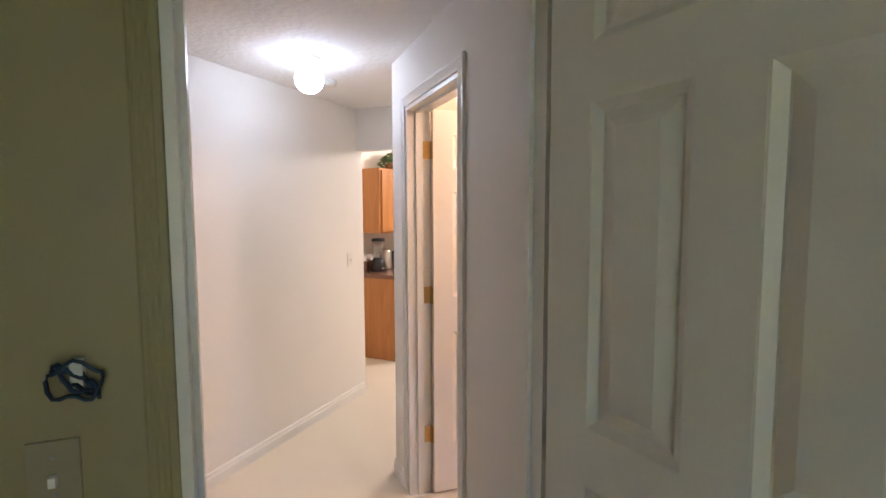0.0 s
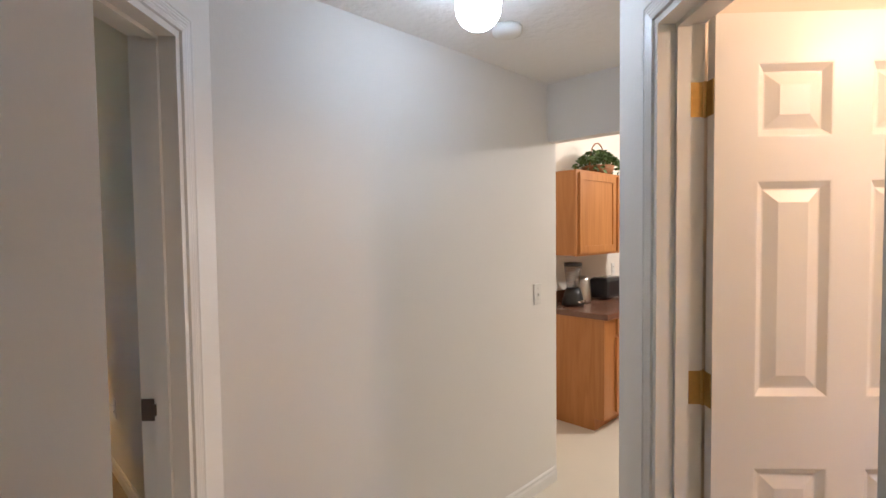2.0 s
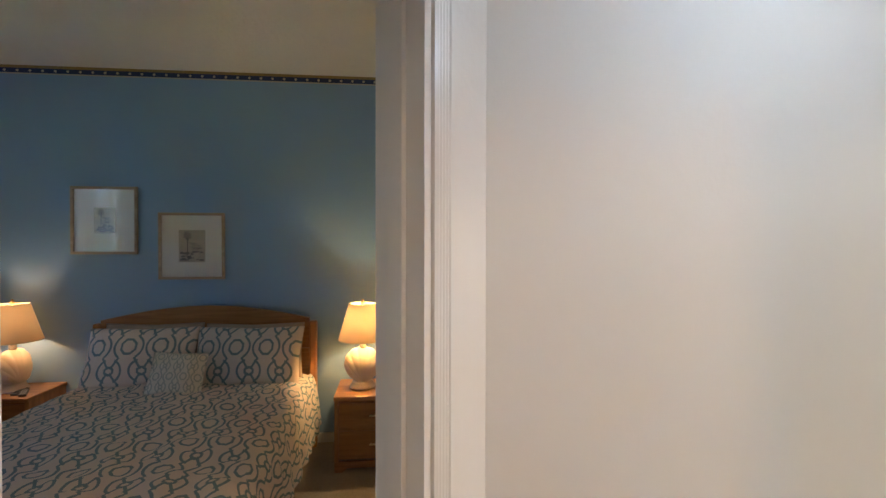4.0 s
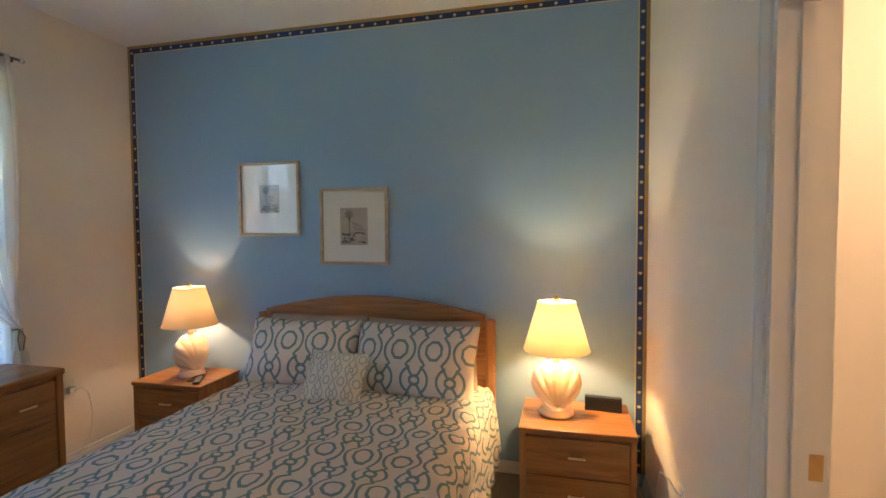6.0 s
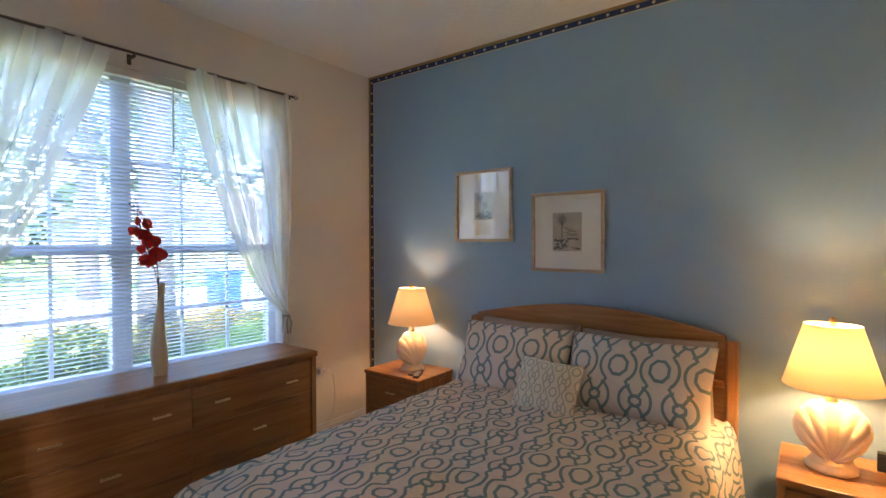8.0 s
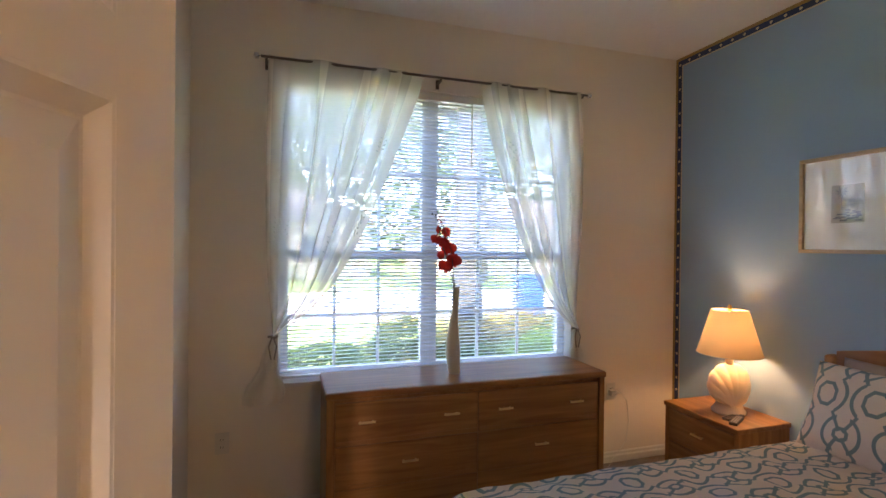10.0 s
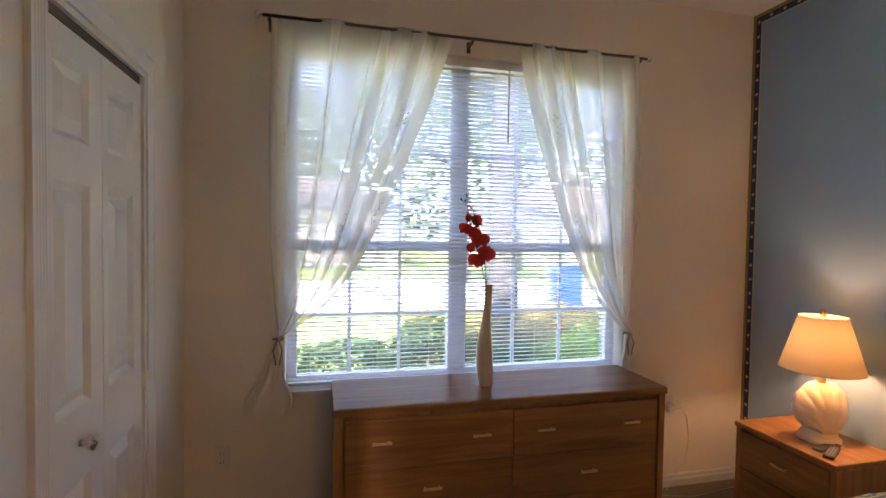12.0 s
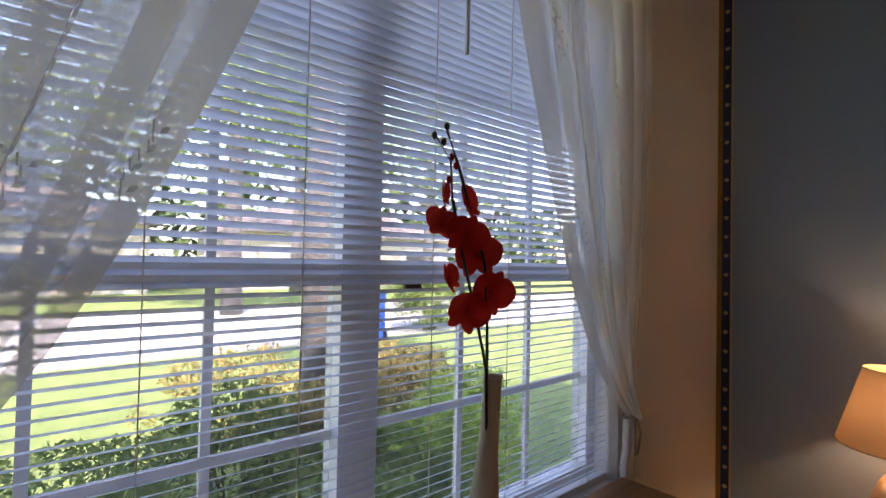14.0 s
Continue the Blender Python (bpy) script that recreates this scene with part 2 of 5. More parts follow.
def box(bm, x0, y0, z0, x1, y1, z1, bevel=0.0, m=None):
    vs = [bm.verts.new(((x0, x1)[i], (y0, y1)[j], (z0, z1)[k])) for i in (0, 1) for j in (0, 1) for k in (0, 1)]
    fs = [bm.faces.new([vs[i] for i in f]) for f in ((0, 1, 3, 2), (4, 6, 7, 5), (0, 4, 5, 1), (2, 3, 7, 6), (0, 2, 6, 4), (1, 5, 7, 3))]
    if bevel:
        r = bmesh.ops.bevel(bm, geom=list({e for f in fs for e in f.edges}), offset=bevel, segments=2, affect="EDGES", profile=0.5)
        vs = list({v for f in r["faces"] for v in f.verts} | {v for v in vs if v.is_valid})
    if m is not None:
        bmesh.ops.transform(bm, matrix=m, verts=vs)
    return vs


def prism(bm, pts, z0, z1):
    a = [bm.verts.new((x, y, z0)) for x, y in pts]
    b = [bm.verts.new((x, y, z1)) for x, y in pts]
    bm.faces.new(a[::-1]), bm.faces.new(b)
    for i in range(len(pts)):
        j = (i + 1) % len(pts)
        bm.faces.new((a[i], a[j], b[j], b[i]))
    return a + b


def lathe(bm, prof, seg=24, at=(0, 0, 0), squash=1.0, bend=None):
    rings = []
    for r, z in prof:
        off = bend(z) if bend else 0.0
        rings.append([bm.verts.new((at[0] + off + r * math.cos(2 * math.pi * k / seg), at[1] + squash * r * math.sin(2 * math.pi * k / seg), at[2] + z)) for k in range(seg)])
    for a, b in zip(rings, rings[1:]):
        for k in range(seg):
            bm.faces.new((a[k], a[(k + 1) % seg], b[(k + 1) % seg], b[k]))
    if prof[0][0] > 1e-4:
        bm.faces.new(rings[0][::-1])
    if prof[-1][0] > 1e-4:
        bm.faces.new(rings[-1])
    return [v for r in rings for v in r]


def tube(bm, pts, r, seg=8):
    pts = [Vector(p) for p in pts]
    rings = []
    for i, p in enumerate(pts):
        d = (pts[min(i + 1, len(pts) - 1)] - pts[max(i - 1, 0)]).normalized()
        u = d.cross(Vector((0, 0, 1)) if abs(d.z) < 0.9 else Vector((1, 0, 0))).normalized()
        w = d.cross(u)
        rr = r[i] if isinstance(r, (list, tuple)) else r
        rings.append([bm.verts.new(p + rr * (math.cos(2 * math.pi * k / seg) * u + math.sin(2 * math.pi * k / seg) * w)) for k in range(seg)])
    for a, b in zip(rings, rings[1:]):
        for k in range(seg):
            bm.faces.new((a[k], a[(k + 1) % seg], b[(k + 1) % seg], b[k]))
    bm.faces.new(rings[0][::-1]), bm.faces.new(rings[-1])


def mesh(name, bm, mat, smooth=False):
    bmesh.ops.recalc_face_normals(bm, faces=bm.faces)
    me = bpy.data.meshes.new(name)
    bm.to_mesh(me)
    bm.free()
    me.materials.append(mat)
    if smooth:
        me.polygons.foreach_set("use_smooth", [True] * len(me.polygons))
    return me


def part(name, bm, mat, parent, label="", smooth=False):
    ob = new(name, mesh(name, bm, mat, smooth))
    ob.parent = parent
    return tagged(ob, label=label)


def structure(name, bm, mat, m=None, label="", smooth=False):
    ob = new(name, mesh(name, bm, mat, smooth))
    if m is not None:
        ob.matrix_world = m
    return tagged(ob, label=label, kind="structure")


def thing(name, label, category, m=None, group=""):
    ob = new(name)
    if m is not None:
        ob.matrix_world = m
    return tagged(ob, label=label, category=category, group=group)


def solo(name, bm, mat, label, category, m=None, group="", smooth=False, kind=""):
    ob = new(name, mesh(name, bm, mat, smooth))
    if m is not None:
        ob.matrix_world = m
    return tagged(ob, label=label, category=category, group=group, kind=kind)


def boxes(*rows, bevel=0.0):
    bm = bmesh.new()
    for r in rows:
        box(bm, *r, bevel=bevel)
    return bm


def part_box(name, mat, parent, *r, bevel=0.0, label=""):
    return part(name, boxes(r, bevel=bevel), mat, parent, label)


# ---------- floors, walls, ceilings ----------
HC, BC = 2.31, 2.84  # heights of the hall ceiling and the bedroom ceiling
XB, XH, YN = -4.6, -1.777, 3.535
structure("floor", boxes((-6.5, -0.15, -0.1, 4.0, 12.0, 0.0)), M_VINYL, label="cream vinyl floor of the hall and kitchen")
bm = bmesh.new()
prism(bm, [(XB, 0), (-1.455, 0), (-1.455, 2.385), D(1.13, 2.74), D(1.13, 3.52), D(1.067, 3.88), (XB, YN)], 0.001, 0.012)
structure("floor", bm, M_CARPET, label="brown carpet of the bedroom")

structure("wall_west", boxes((XB - 0.12, -0.15, 0, XB, YN + 0.12, BC)), M_BLUE, label="blue painted wall behind the bed")
WX0, WX1, WZ0, WZ1 = -3.75, -1.90, 0.72, 2.42
structure("wall_south", boxes((XB, -0.15, 0, WX0, 0, BC), (WX1, -0.15, 0, -1.335, 0, BC), (WX0, -0.15, 0, WX1, 0, WZ0), (WX0, -0.15, WZ1, WX1, 0, BC)), M_WALLBED, label="cream bedroom wall around the window")
structure("wall_east", boxes((-1.455, 0, 0, -1.335, 0.50, BC), (-1.455, 1.15, 0, -1.335, 2.385, BC), (-1.455, 0.50, 2.05, -1.335, 1.15, BC)), M_WALLBED, label="cream bedroom wall around the closet")
structure("wall_closet", boxes((-0.8, 0, 0, -0.7, 1.5, BC), (-1.335, -0.12, 0, -0.7, 0, BC), (-1.335, 1.5, 0, -0.7, 1.6, BC)), M_WALLBED)
structure("wall_north", boxes((XB, YN, 0, -2.93, YN + 0.12, BC), (-2.12, YN, 0, -1.95, YN + 0.12, BC), (-2.93, YN, 2.03, -2.12, YN + 0.12, BC)), M_WALLBED, label="cream bedroom wall around the bathroom doorway")
bm = bmesh.new()
prism(bm, [(1.187, 3.505), (1.187, 3.70), (1.067, 3.88), (1.067, 3.505)], 0, BC)
prism(bm, [(1.187, 2.715), (1.187, 3.505), (1.067, 3.505), (1.067, 2.715)], 2.03, BC)
structure("wall_bedroom_door", bm, M_WALL, DIAG, "white wall around the bedroom doorway")
structure("wall_nook", boxes((0.6, 2.595, 0, 1.53, 2.715, BC), (1.067, 2.715, 0, 1.187, 2.745, BC)), M_WALL, DIAG)
structure("wall_passage", boxes((1.41, 2.10, 0, 1.53, 2.595, BC)), M_WALL, DIAG, "white wall with a light switch")
structure("wall_hall", boxes((XH - 0.12, 3.456, 0, XH, 5.29, 3.4), (XH - 0.12, 5.29, 0, XH, 5.375, 3.4)), M_WALL, label="long plain white wall of the hall")
structure("wall_header", boxes((XH, 5.29, 1.985, 0.2, 5.375, 3.4)), M_WALL, label="white header over the kitchen opening")
structure("wall_bathroom", boxes((2.44, 2.10, 0, 2.555, 2.80, BC), (2.44, 3.485, 0, 2.555, 3.74, BC), (2.44, 2.80, 2.03, 2.555, 3.485, BC)), M_WALL, DIAG, "white wall around the bathroom doorway")
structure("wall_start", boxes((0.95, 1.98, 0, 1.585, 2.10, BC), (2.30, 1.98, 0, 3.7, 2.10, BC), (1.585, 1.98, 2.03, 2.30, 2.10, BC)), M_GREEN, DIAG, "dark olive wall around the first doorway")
# the opening in the back wall is added, out of view, to let sky light in
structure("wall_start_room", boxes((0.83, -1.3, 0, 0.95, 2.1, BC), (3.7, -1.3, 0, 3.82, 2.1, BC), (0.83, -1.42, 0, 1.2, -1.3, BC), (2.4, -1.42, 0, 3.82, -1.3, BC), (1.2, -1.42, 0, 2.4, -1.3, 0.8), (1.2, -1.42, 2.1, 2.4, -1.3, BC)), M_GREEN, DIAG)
structure("ceiling_start", boxes((0.83, -1.42, 2.44, 3.82, 1.98, 2.5)), M_CEIL, DIAG)
# unseen beige sheet added over that opening to warm and soften the sky light
structure("light_warming_curtain", boxes((1.15, -1.27, 0.75, 2.45, -1.265, 2.15)), cloth_through("light_warming_cloth", (0.80, 0.68, 0.50), 0.26, 0.70), DIAG, "unseen curtain added to warm the daylight entering the first room")
bm = bmesh.new()
prism(bm, [D(1.4, 2.09), D(2.5, 2.09), D(2.5, 3.73), D(3.78, 3.73), (0.04, 5.30), (-1.84, 5.30), (-1.84, 3.5), D(1.13, 3.72), D(1.13, 2.65), D(1.4, 2.65)], HC, HC + 0.05)
structure("ceiling", bm, M_CEIL, label="white knockdown textured hall ceiling")
structure("ceiling_bedroom", boxes((XB - 0.1, -0.14, BC, -0.6, 3.61, BC + 0.06)), M_CEIL, label="white textured bedroom ceiling")
# unseen slab added above the ceilings to keep sun from leaking through their gaps
structure("roof", boxes((-6.2, -0.6, 3.42, 1.2, 5.2, 3.5)), M_CEIL)
# bathroom beyond the hall
structure("wall_bathroom_far", boxes((2.555, 3.62, 0, 4.0, 3.74, BC), (3.88, 2.1, 0, 4.0, 3.62, BC)), material("bath_paint", (0.74, 0.66, 0.56), 0.6, bump=0.2, grain=60), DIAG)
structure("ceiling_bathroom", boxes((2.5, 2.04, 2.44, 3.95, 3.70, 2.5)), M_CEIL, DIAG)
# ensuite
structure("wall_ensuite", boxes((-3.72, YN + 0.12, 0, -3.6, 5.2, BC), (-3.72, 5.2, 0, -1.78, 5.28, BC)), M_WALLBED)
structure("ceiling_ensuite", boxes((-3.72, 3.55, 2.44, -1.85, 5.25, 2.5)), M_CEIL)
# kitchen and dining room
structure("wall_kitchen_west", boxes((-2.6, 5.375, 0, -2.48, 7.70, 3.4), (-2.6, 5.29, 0, XH - 0.12, 5.375, 3.4)), M_WALLBED)
structure("wall_kitchen_far", boxes((-6.0, 11.0, 0, -3.95, 11.12, 4.6), (-3.15, 11.0, 0, 3.5, 11.12, 4.6), (-3.95, 11.0, 1.75, -3.15, 11.12, 4.6), (-3.95, 11.0, 0, -3.15, 11.12, 0.4)), M_WALLBED)
structure("wall_olive", boxes((-2.75, 10.6, 0, 3.5, 10.72, 4.6)), M_GREEN)
structure("wall_kitchen_sides", boxes((-6.1, 7.9, 0, -6.0, 11.1, 4.6), (3.5, 5.3, 0, 3.6, 11.1, 4.6), (0.2, 5.29, 0, 3.5, 5.375, 4.6), (-6.0, 7.6, 0, -2.6, 7.70, 3.4)), M_WALLBED)
bm = bmesh.new()
z0 = [bm.verts.new(p) for p in ((-6.1, 5.2, 1.75), (3.7, 5.2, 4.2), (3.7, 11.2, 4.2), (-6.1, 11.2, 1.75))]
z1 = [bm.verts.new((v.co.x, v.co.y, v.co.z + 0.1)) for v in z0]
bm.faces.new(z0), bm.faces.new(z1)
for i in range(4):
    bm.faces.new((z0[i], z0[(i + 1) % 4], z1[(i + 1) % 4], z1[i]))
structure("ceiling_kitchen", bm, M_CEIL, label="white sloping kitchen ceiling")


# ---------- trim: casings, jambs, baseboards ----------
def casing_frame(name, m, x0, x1, top, wide=0.057, y=0.0, out=1.0, legs=(1, 1), mat=None, label="white fluted door casing"):
    """Fluted casing round an opening x0..x1 in the local xz plane; it stands out towards +y * out."""
    bm = bmesh.new()

    ts = (0, 0.04, 0.20, 0.26, 0.34, 0.42, 0.50, 0.58, 0.66, 0.74, 0.80, 0.96, 1)
    hs = (0.0, 0.010, 0.0125, 0.0108, 0.0125, 0.0108, 0.0125, 0.0108, 0.0125, 0.0108, 0.0135, 0.0135, 0.0)
    runs = []
    for t, h in zip(ts, hs):
        a, yy = t * wide, y + h * out
        left = [(x0 - a, yy, 0), (x0 - a, yy, top + a)] if legs[0] else [(x0, yy, top + a)]
        right = [(x1 + a, yy, top + a), (x1 + a, yy, 0)] if legs[1] else [(x1, yy, top + a)]
        runs.append([bm.verts.new(q) for q in left + right])
    for p, q in zip(runs, runs[1:]):
        for k in range(len(p) - 1):
            bm.faces.new((p[k], p[k + 1], q[k + 1], q[k]))
    return structure(name, bm, mat or M_TRIM, m, label)


def jamb(name, m, x0, x1, top, y0, y1, stop=True):
    """Jamb boards lining an opening x0..x1, from y0 to y1, with a door stop."""
    t = 0.018
    g = structure(name, boxes((x0 + t, y0, top - t, x1 - t, y1, top)), M_TRIM, m, "white door jamb with a stop")
    rows = [("jamb_board", (x0, y0, 0, x0 + t, y1, top)), ("jamb_board", (x1 - t, y0, 0, x1, y1, top))]
    if stop:
        a, b = y0 + (y1 - y0) * 0.36, y0 + (y1 - y0) * 0.62
        rows += [("door_stop", (x0 + t, a, 0, x0 + t + 0.011, b, top - t)), ("door_stop", (x1 - t - 0.011, a, 0, x1 - t, b, top - t)), ("door_stop", (x0 + t + 0.011, a, top - t - 0.011, x1 - t - 0.011, b, top - t))]
    for kind, r in rows:
        part(kind, boxes(r), M_TRIM, g)
    return g


# frames whose local x runs along the slanted walls (s) and y out of the wall
casing_frame("casing_bedroom", DIAG @ pose(1.187, 0, 0, 0, 0, 90), 2.745, 3.52, 2.03, out=-1.0, legs=(0, 1))
jamb("jamb_bedroom", DIAG @ pose(0, 0, 0, 0, 0, 90), 2.745, 3.52, 2.03, -1.190, -1.064)
casing_frame("casing_bedroom_inner", DIAG @ pose(1.067, 0, 0, 0, 0, 90), 2.745, 3.52, 2.03, out=1.0)
casing_frame("casing_bathroom", DIAG @ pose(2.44, 0, 0, 0, 0, 90), 2.80, 3.485, 2.03, out=1.0)
jamb("jamb_bathroom", DIAG @ pose(0, 0, 0, 0, 0, 90), 2.80, 3.485, 2.03, -2.558, -2.437)
jamb("jamb_start", DIAG, 1.585, 2.30, 2.03, 1.977, 2.103)
# room side casing takes the same olive colour as its wall
casing_frame("casing_start", DIAG @ pose(0, 1.98, 0), 1.585, 2.30, 2.03, out=-1.0, mat=M_GREEN, label="olive door casing")
casing_frame("casing_start_hall", DIAG @ pose(0, 2.10, 0), 1.585, 2.30, 2.03, out=1.0, wide=0.05)
casing_frame("casing_closet", pose(-1.455, 0, 0, 0, 0, 90), 0.50, 1.15, 2.05, out=1.0, wide=0.075)
jamb("jamb_closet", pose(0, 0, 0, 0, 0, 90), 0.50, 1.15, 2.05, 1.332, 1.458, stop=False)
casing_frame("casing_ensuite", pose(0, YN, 0), -2.93, -2.12, 2.03, out=-1.0, wide=0.07)
jamb("jamb_ensuite", pose(0, 0, 0), -2.93, -2.12, 2.03, YN - 0.003, YN + 0.123)


def baseboard(name, m, x0, x1, h=0.085, y=0.0):
    bm = bmesh.new()
    pts = [(0, 0), (0.014, 0), (0.014, h * 0.62), (0.009, h * 0.75), (0.009, h * 0.9), (0.003, h), (0, h)]
    a = [bm.verts.new((x0, y + p[0], p[1])) for p in pts]
    b = [bm.verts.new((x1, y + p[0], p[1])) for p in pts]
    bm.faces.new(a), bm.faces.new(b[::-1])
    for i in range(len(pts)):
        j = (i + 1) % len(pts)
        bm.faces.new((a[i], b[i], b[j], a[j]))
    return structure(name, bm, M_TRIM, m, "white moulded baseboard")


baseboard("baseboard", pose(XH, 3.46, 0, 0, 0, -90), -1.90, 0)
baseboard("baseboard", pose(XB, 0, 0, 0, 0, -90), -3.5, 0)
baseboard("baseboard", pose(0, 0, 0), XB + 0.014, -1.455)
baseboard("baseboard", pose(0, YN, 0, 0, 0, 180), 3.01, 4.586)
baseboard("baseboard", pose(-1.455, 0, 0, 0, 0, 90), 1.23, 2.38)
baseboard("baseboard", pose(-1.455, 0, 0, 0, 0, 90), 0.0, 0.42)
baseboard("baseboard", DIAG @ pose(2.44, 0, 0, 0, 0, 90), 3.52, 3.74)
baseboard("baseboard", DIAG @ pose(2.44, 0, 0, 0, 0, 90), 2.12, 2.79)
baseboard("baseboard", DIAG @ pose(1.53, 0, 0, 0, 0, -90), -2.715, -2.14)

# wallpaper border round the blue wall
g = thing("wallpaper_border", "navy and gold wallpaper border with small shells round the blue wall", "wallpaper border")


def ring_strip(name, mat, inset, wide, thick):
    y0, y1, z0, z1 = 0 + inset, YN - inset, 0.09, BC - inset
    x = XB + 0.001
    for r in ((x, y0, z0, x + thick, y0 + wide, z1 - wide), (x, y1 - wide, z0, x + thick, y1, z1 - wide), (x, y0, z1 - wide, x + thick, y1, z1)):
        part(name, boxes(r), mat, g)


ring_strip("gold_edge", M_GOLD, 0.0, 0.020, 0.0012)
ring_strip("navy_band", M_NAVY, 0.0205, 0.034, 0.0015)
ring_strip("cream_edge", M_CREAM, 0.055, 0.008, 0.0012)
bm = bmesh.new()
rim = [bm.verts.new((0.0015, 0.0115 * math.cos(a), 0.0095 * math.sin(a) - (0.003 if math.sin(a) < -0.9 else 0))) for a in [2 * math.pi * k / 12 for k in range(12)]]
cap = [bm.verts.new((0.0045, v.co.y * 0.6, v.co.z * 0.6)) for v in rim]
bm.faces.new(cap)
for k in range(12):
    bm.faces.new((rim[k], rim[(k + 1) % 12], cap[(k + 1) % 12], cap[k]))
shell = mesh("shell", bm, M_CREAM)
spots = [(y, 0.14 + k * 0.0855) for k in range(32) for y in (0.0375, YN - 0.0375)] + [(0.12 + k * 0.0855, BC - 0.037) for k in range(39)]
for y, z in spots:
    ob = new("shell", shell)
    ob.parent = g
    ob.location = (XB, y, z)


# ---------- six panel doors ----------
def six_panel(name, label, m, w, h=2.02, rows=((0.26, 0.88), (1.06, 1.61), (1.715, 1.90)), stile=0.105, mid=0.10, cols=2, knob=None, hinges=None, lift=0.012, group="", xs=None):
    t = 0.0175
    g = thing(name, label, "door", m, group)
    outer = xs
    inner = (w - 2 * stile - (cols - 1) * mid) / cols
    xs = [(stile + c * (inner + mid), stile + c * (inner + mid) + inner) for c in range(cols)]
    if outer:
        xs = outer
    zs = [lift] + [z for r in rows for z in r] + [h]
    bxs = [(0.002, -t, lift, xs[0][0], t, h), (xs[-1][1], -t, lift, w - 0.002, t, h)]
    if cols == 2:
        bxs.append((xs[0][1], -t, lift, xs[1][0], t, h))
    for a, b in xs:
        for z0, z1 in zip(zs[0::2], zs[1::2]):
            bxs.append((a, -t, z0, b, t, z1))
    part("door_frame", boxes(*bxs), M_DOOR, g)
    for a, b in xs:
        for z0, z1 in rows:
            bm = bmesh.new()
            for sgn in (-1, 1):
                steps = [(0.0, t * 0.98), (0.004, t * 0.96), (0.021, t * 0.26), (0.025, t * 0.26), (0.054, t * 0.88), (0.056, t * 0.92)]
                rings = []
                for ins, y in steps:
                    rings.append([bm.verts.new((x, sgn * y, z)) for x, z in ((a + ins, z0 + ins), (b - ins, z0 + ins), (b - ins, z1 - ins), (a + ins, z1 - ins))])
                for p, q in zip(rings, rings[1:]):
                    for k in range(4):
                        bm.faces.new((p[k], p[(k + 1) % 4], q[(k + 1) % 4], q[k]))
                bm.faces.new(rings[-1])
            part("panel", bm, M_DOOR, g)
    if knob:
        for sgn in (-1, 1):
            bm = bmesh.new()
            lathe(bm, [(0.026, 0), (0.026, 0.006), (0.010, 0.010), (0.010, 0.030), (0.024, 0.040), (0.028, 0.052), (0.020, 0.064), (0.0, 0.068)], 20)
            ob = part("knob", bm, M_CHROME, g, smooth=True)
            ob.matrix_local = pose(knob[0], sgn * t, knob[1], -90 * sgn)
    if hinges:
        for z in hinges:
            bm = bmesh.new()
            tube(bm, [(-0.004, t + 0.004, z - 0.046), (-0.004, t + 0.004, z + 0.046)], 0.006, 10)
            box(bm, -0.040, t + 0.001, z - 0.044, -0.008, t + 0.0035, z + 0.044)
            box(bm, -0.001, -t + 0.004, z - 0.044, 0.004, t, z + 0.044)
            part("hinge", bm, M_BRASS, g, "brass hinge")
    return g


def leaf_pose(q, s, ang):
    """ang: degrees from the s direction towards the q direction."""
    x, y = D(q, s)
    a = radians(ang)
    ds, dq = math.cos(a), math.sin(a)
    vx, vy = (dq - ds) / R2, (dq + ds) / R2
    return pose(x, y, 0, 0, 0, math.degrees(math.atan2(vy, vx)))


BQ, BS, BA, BW, BST, BMID = 2.562, 3.447, 92, 0.67, 0.105, 0.09
six_panel("door_bathroom", "white six panel door standing open into the bathroom", leaf_pose(BQ, BS, BA), BW, stile=BST, mid=BMID, hinges=(1.82, 1.075, 0.325), knob=(0.55, 0.93))
six_panel("door_start", "white six panel door standing open into the dark first room", leaf_pose(2.295, 1.96, 169), 0.71, rows=((0.26, 0.98), (1.09, 1.72), (1.82, 1.96)), knob=(0.64, 0.93))
fold = pose(-1.664, 2.585, 0, 0, 0, math.degrees(math.atan2(-0.92, -0.394)))
six_panel("door_bedroom", "white folding door leaf with raised panels standing open", fold, 0.372, rows=((0.26, 0.86), (1.04, 1.61), (1.68, 1.90)), cols=1, xs=[(0.100, 0.290)], group="folding door leaves")
six_panel("door_bedroom", "white folding door leaf hinged to the slanted wall", pose(-1.25, 2.575, 0, 0, 0, math.degrees(math.atan2(0.012, -0.44))), 0.39, rows=((0.26, 0.86), (1.04, 1.585), (1.68, 1.90)), stile=0.103, cols=1, group="folding door leaves")
CROWS = ((0.20, 0.826), (1.015, 1.615), (1.72, 1.93))
six_panel("closet_door", "white closet door leaf with three raised panels", pose(-1.43, 0.512, 0, 0, 0, 90), 0.315, 2.0, rows=CROWS, cols=1, xs=[(0.075, 0.28)], group="closet door leaves")
g = six_panel("closet_door", "white closet door leaf with a clear knob", pose(-1.43, 0.828, 0, 0, 0, 90), 0.308, 2.0, rows=CROWS, cols=1, xs=[(0.075, 0.27)], group="closet door leaves")
bm = bmesh.new()
lathe(bm, [(0.010, 0), (0.008, 0.012), (0.020, 0.022), (0.022, 0.034), (0.0, 0.044)], 18)
ob = part("knob", bm, M_CHROME, g, "clear knob", smooth=True)
ob.matrix_local = pose(0.145, 0.0175, 0.92, -90)
structure("closet_track", boxes((-1.445, 0.52, 2.006, -1.40, 1.13, 2.031)), M_IRON)


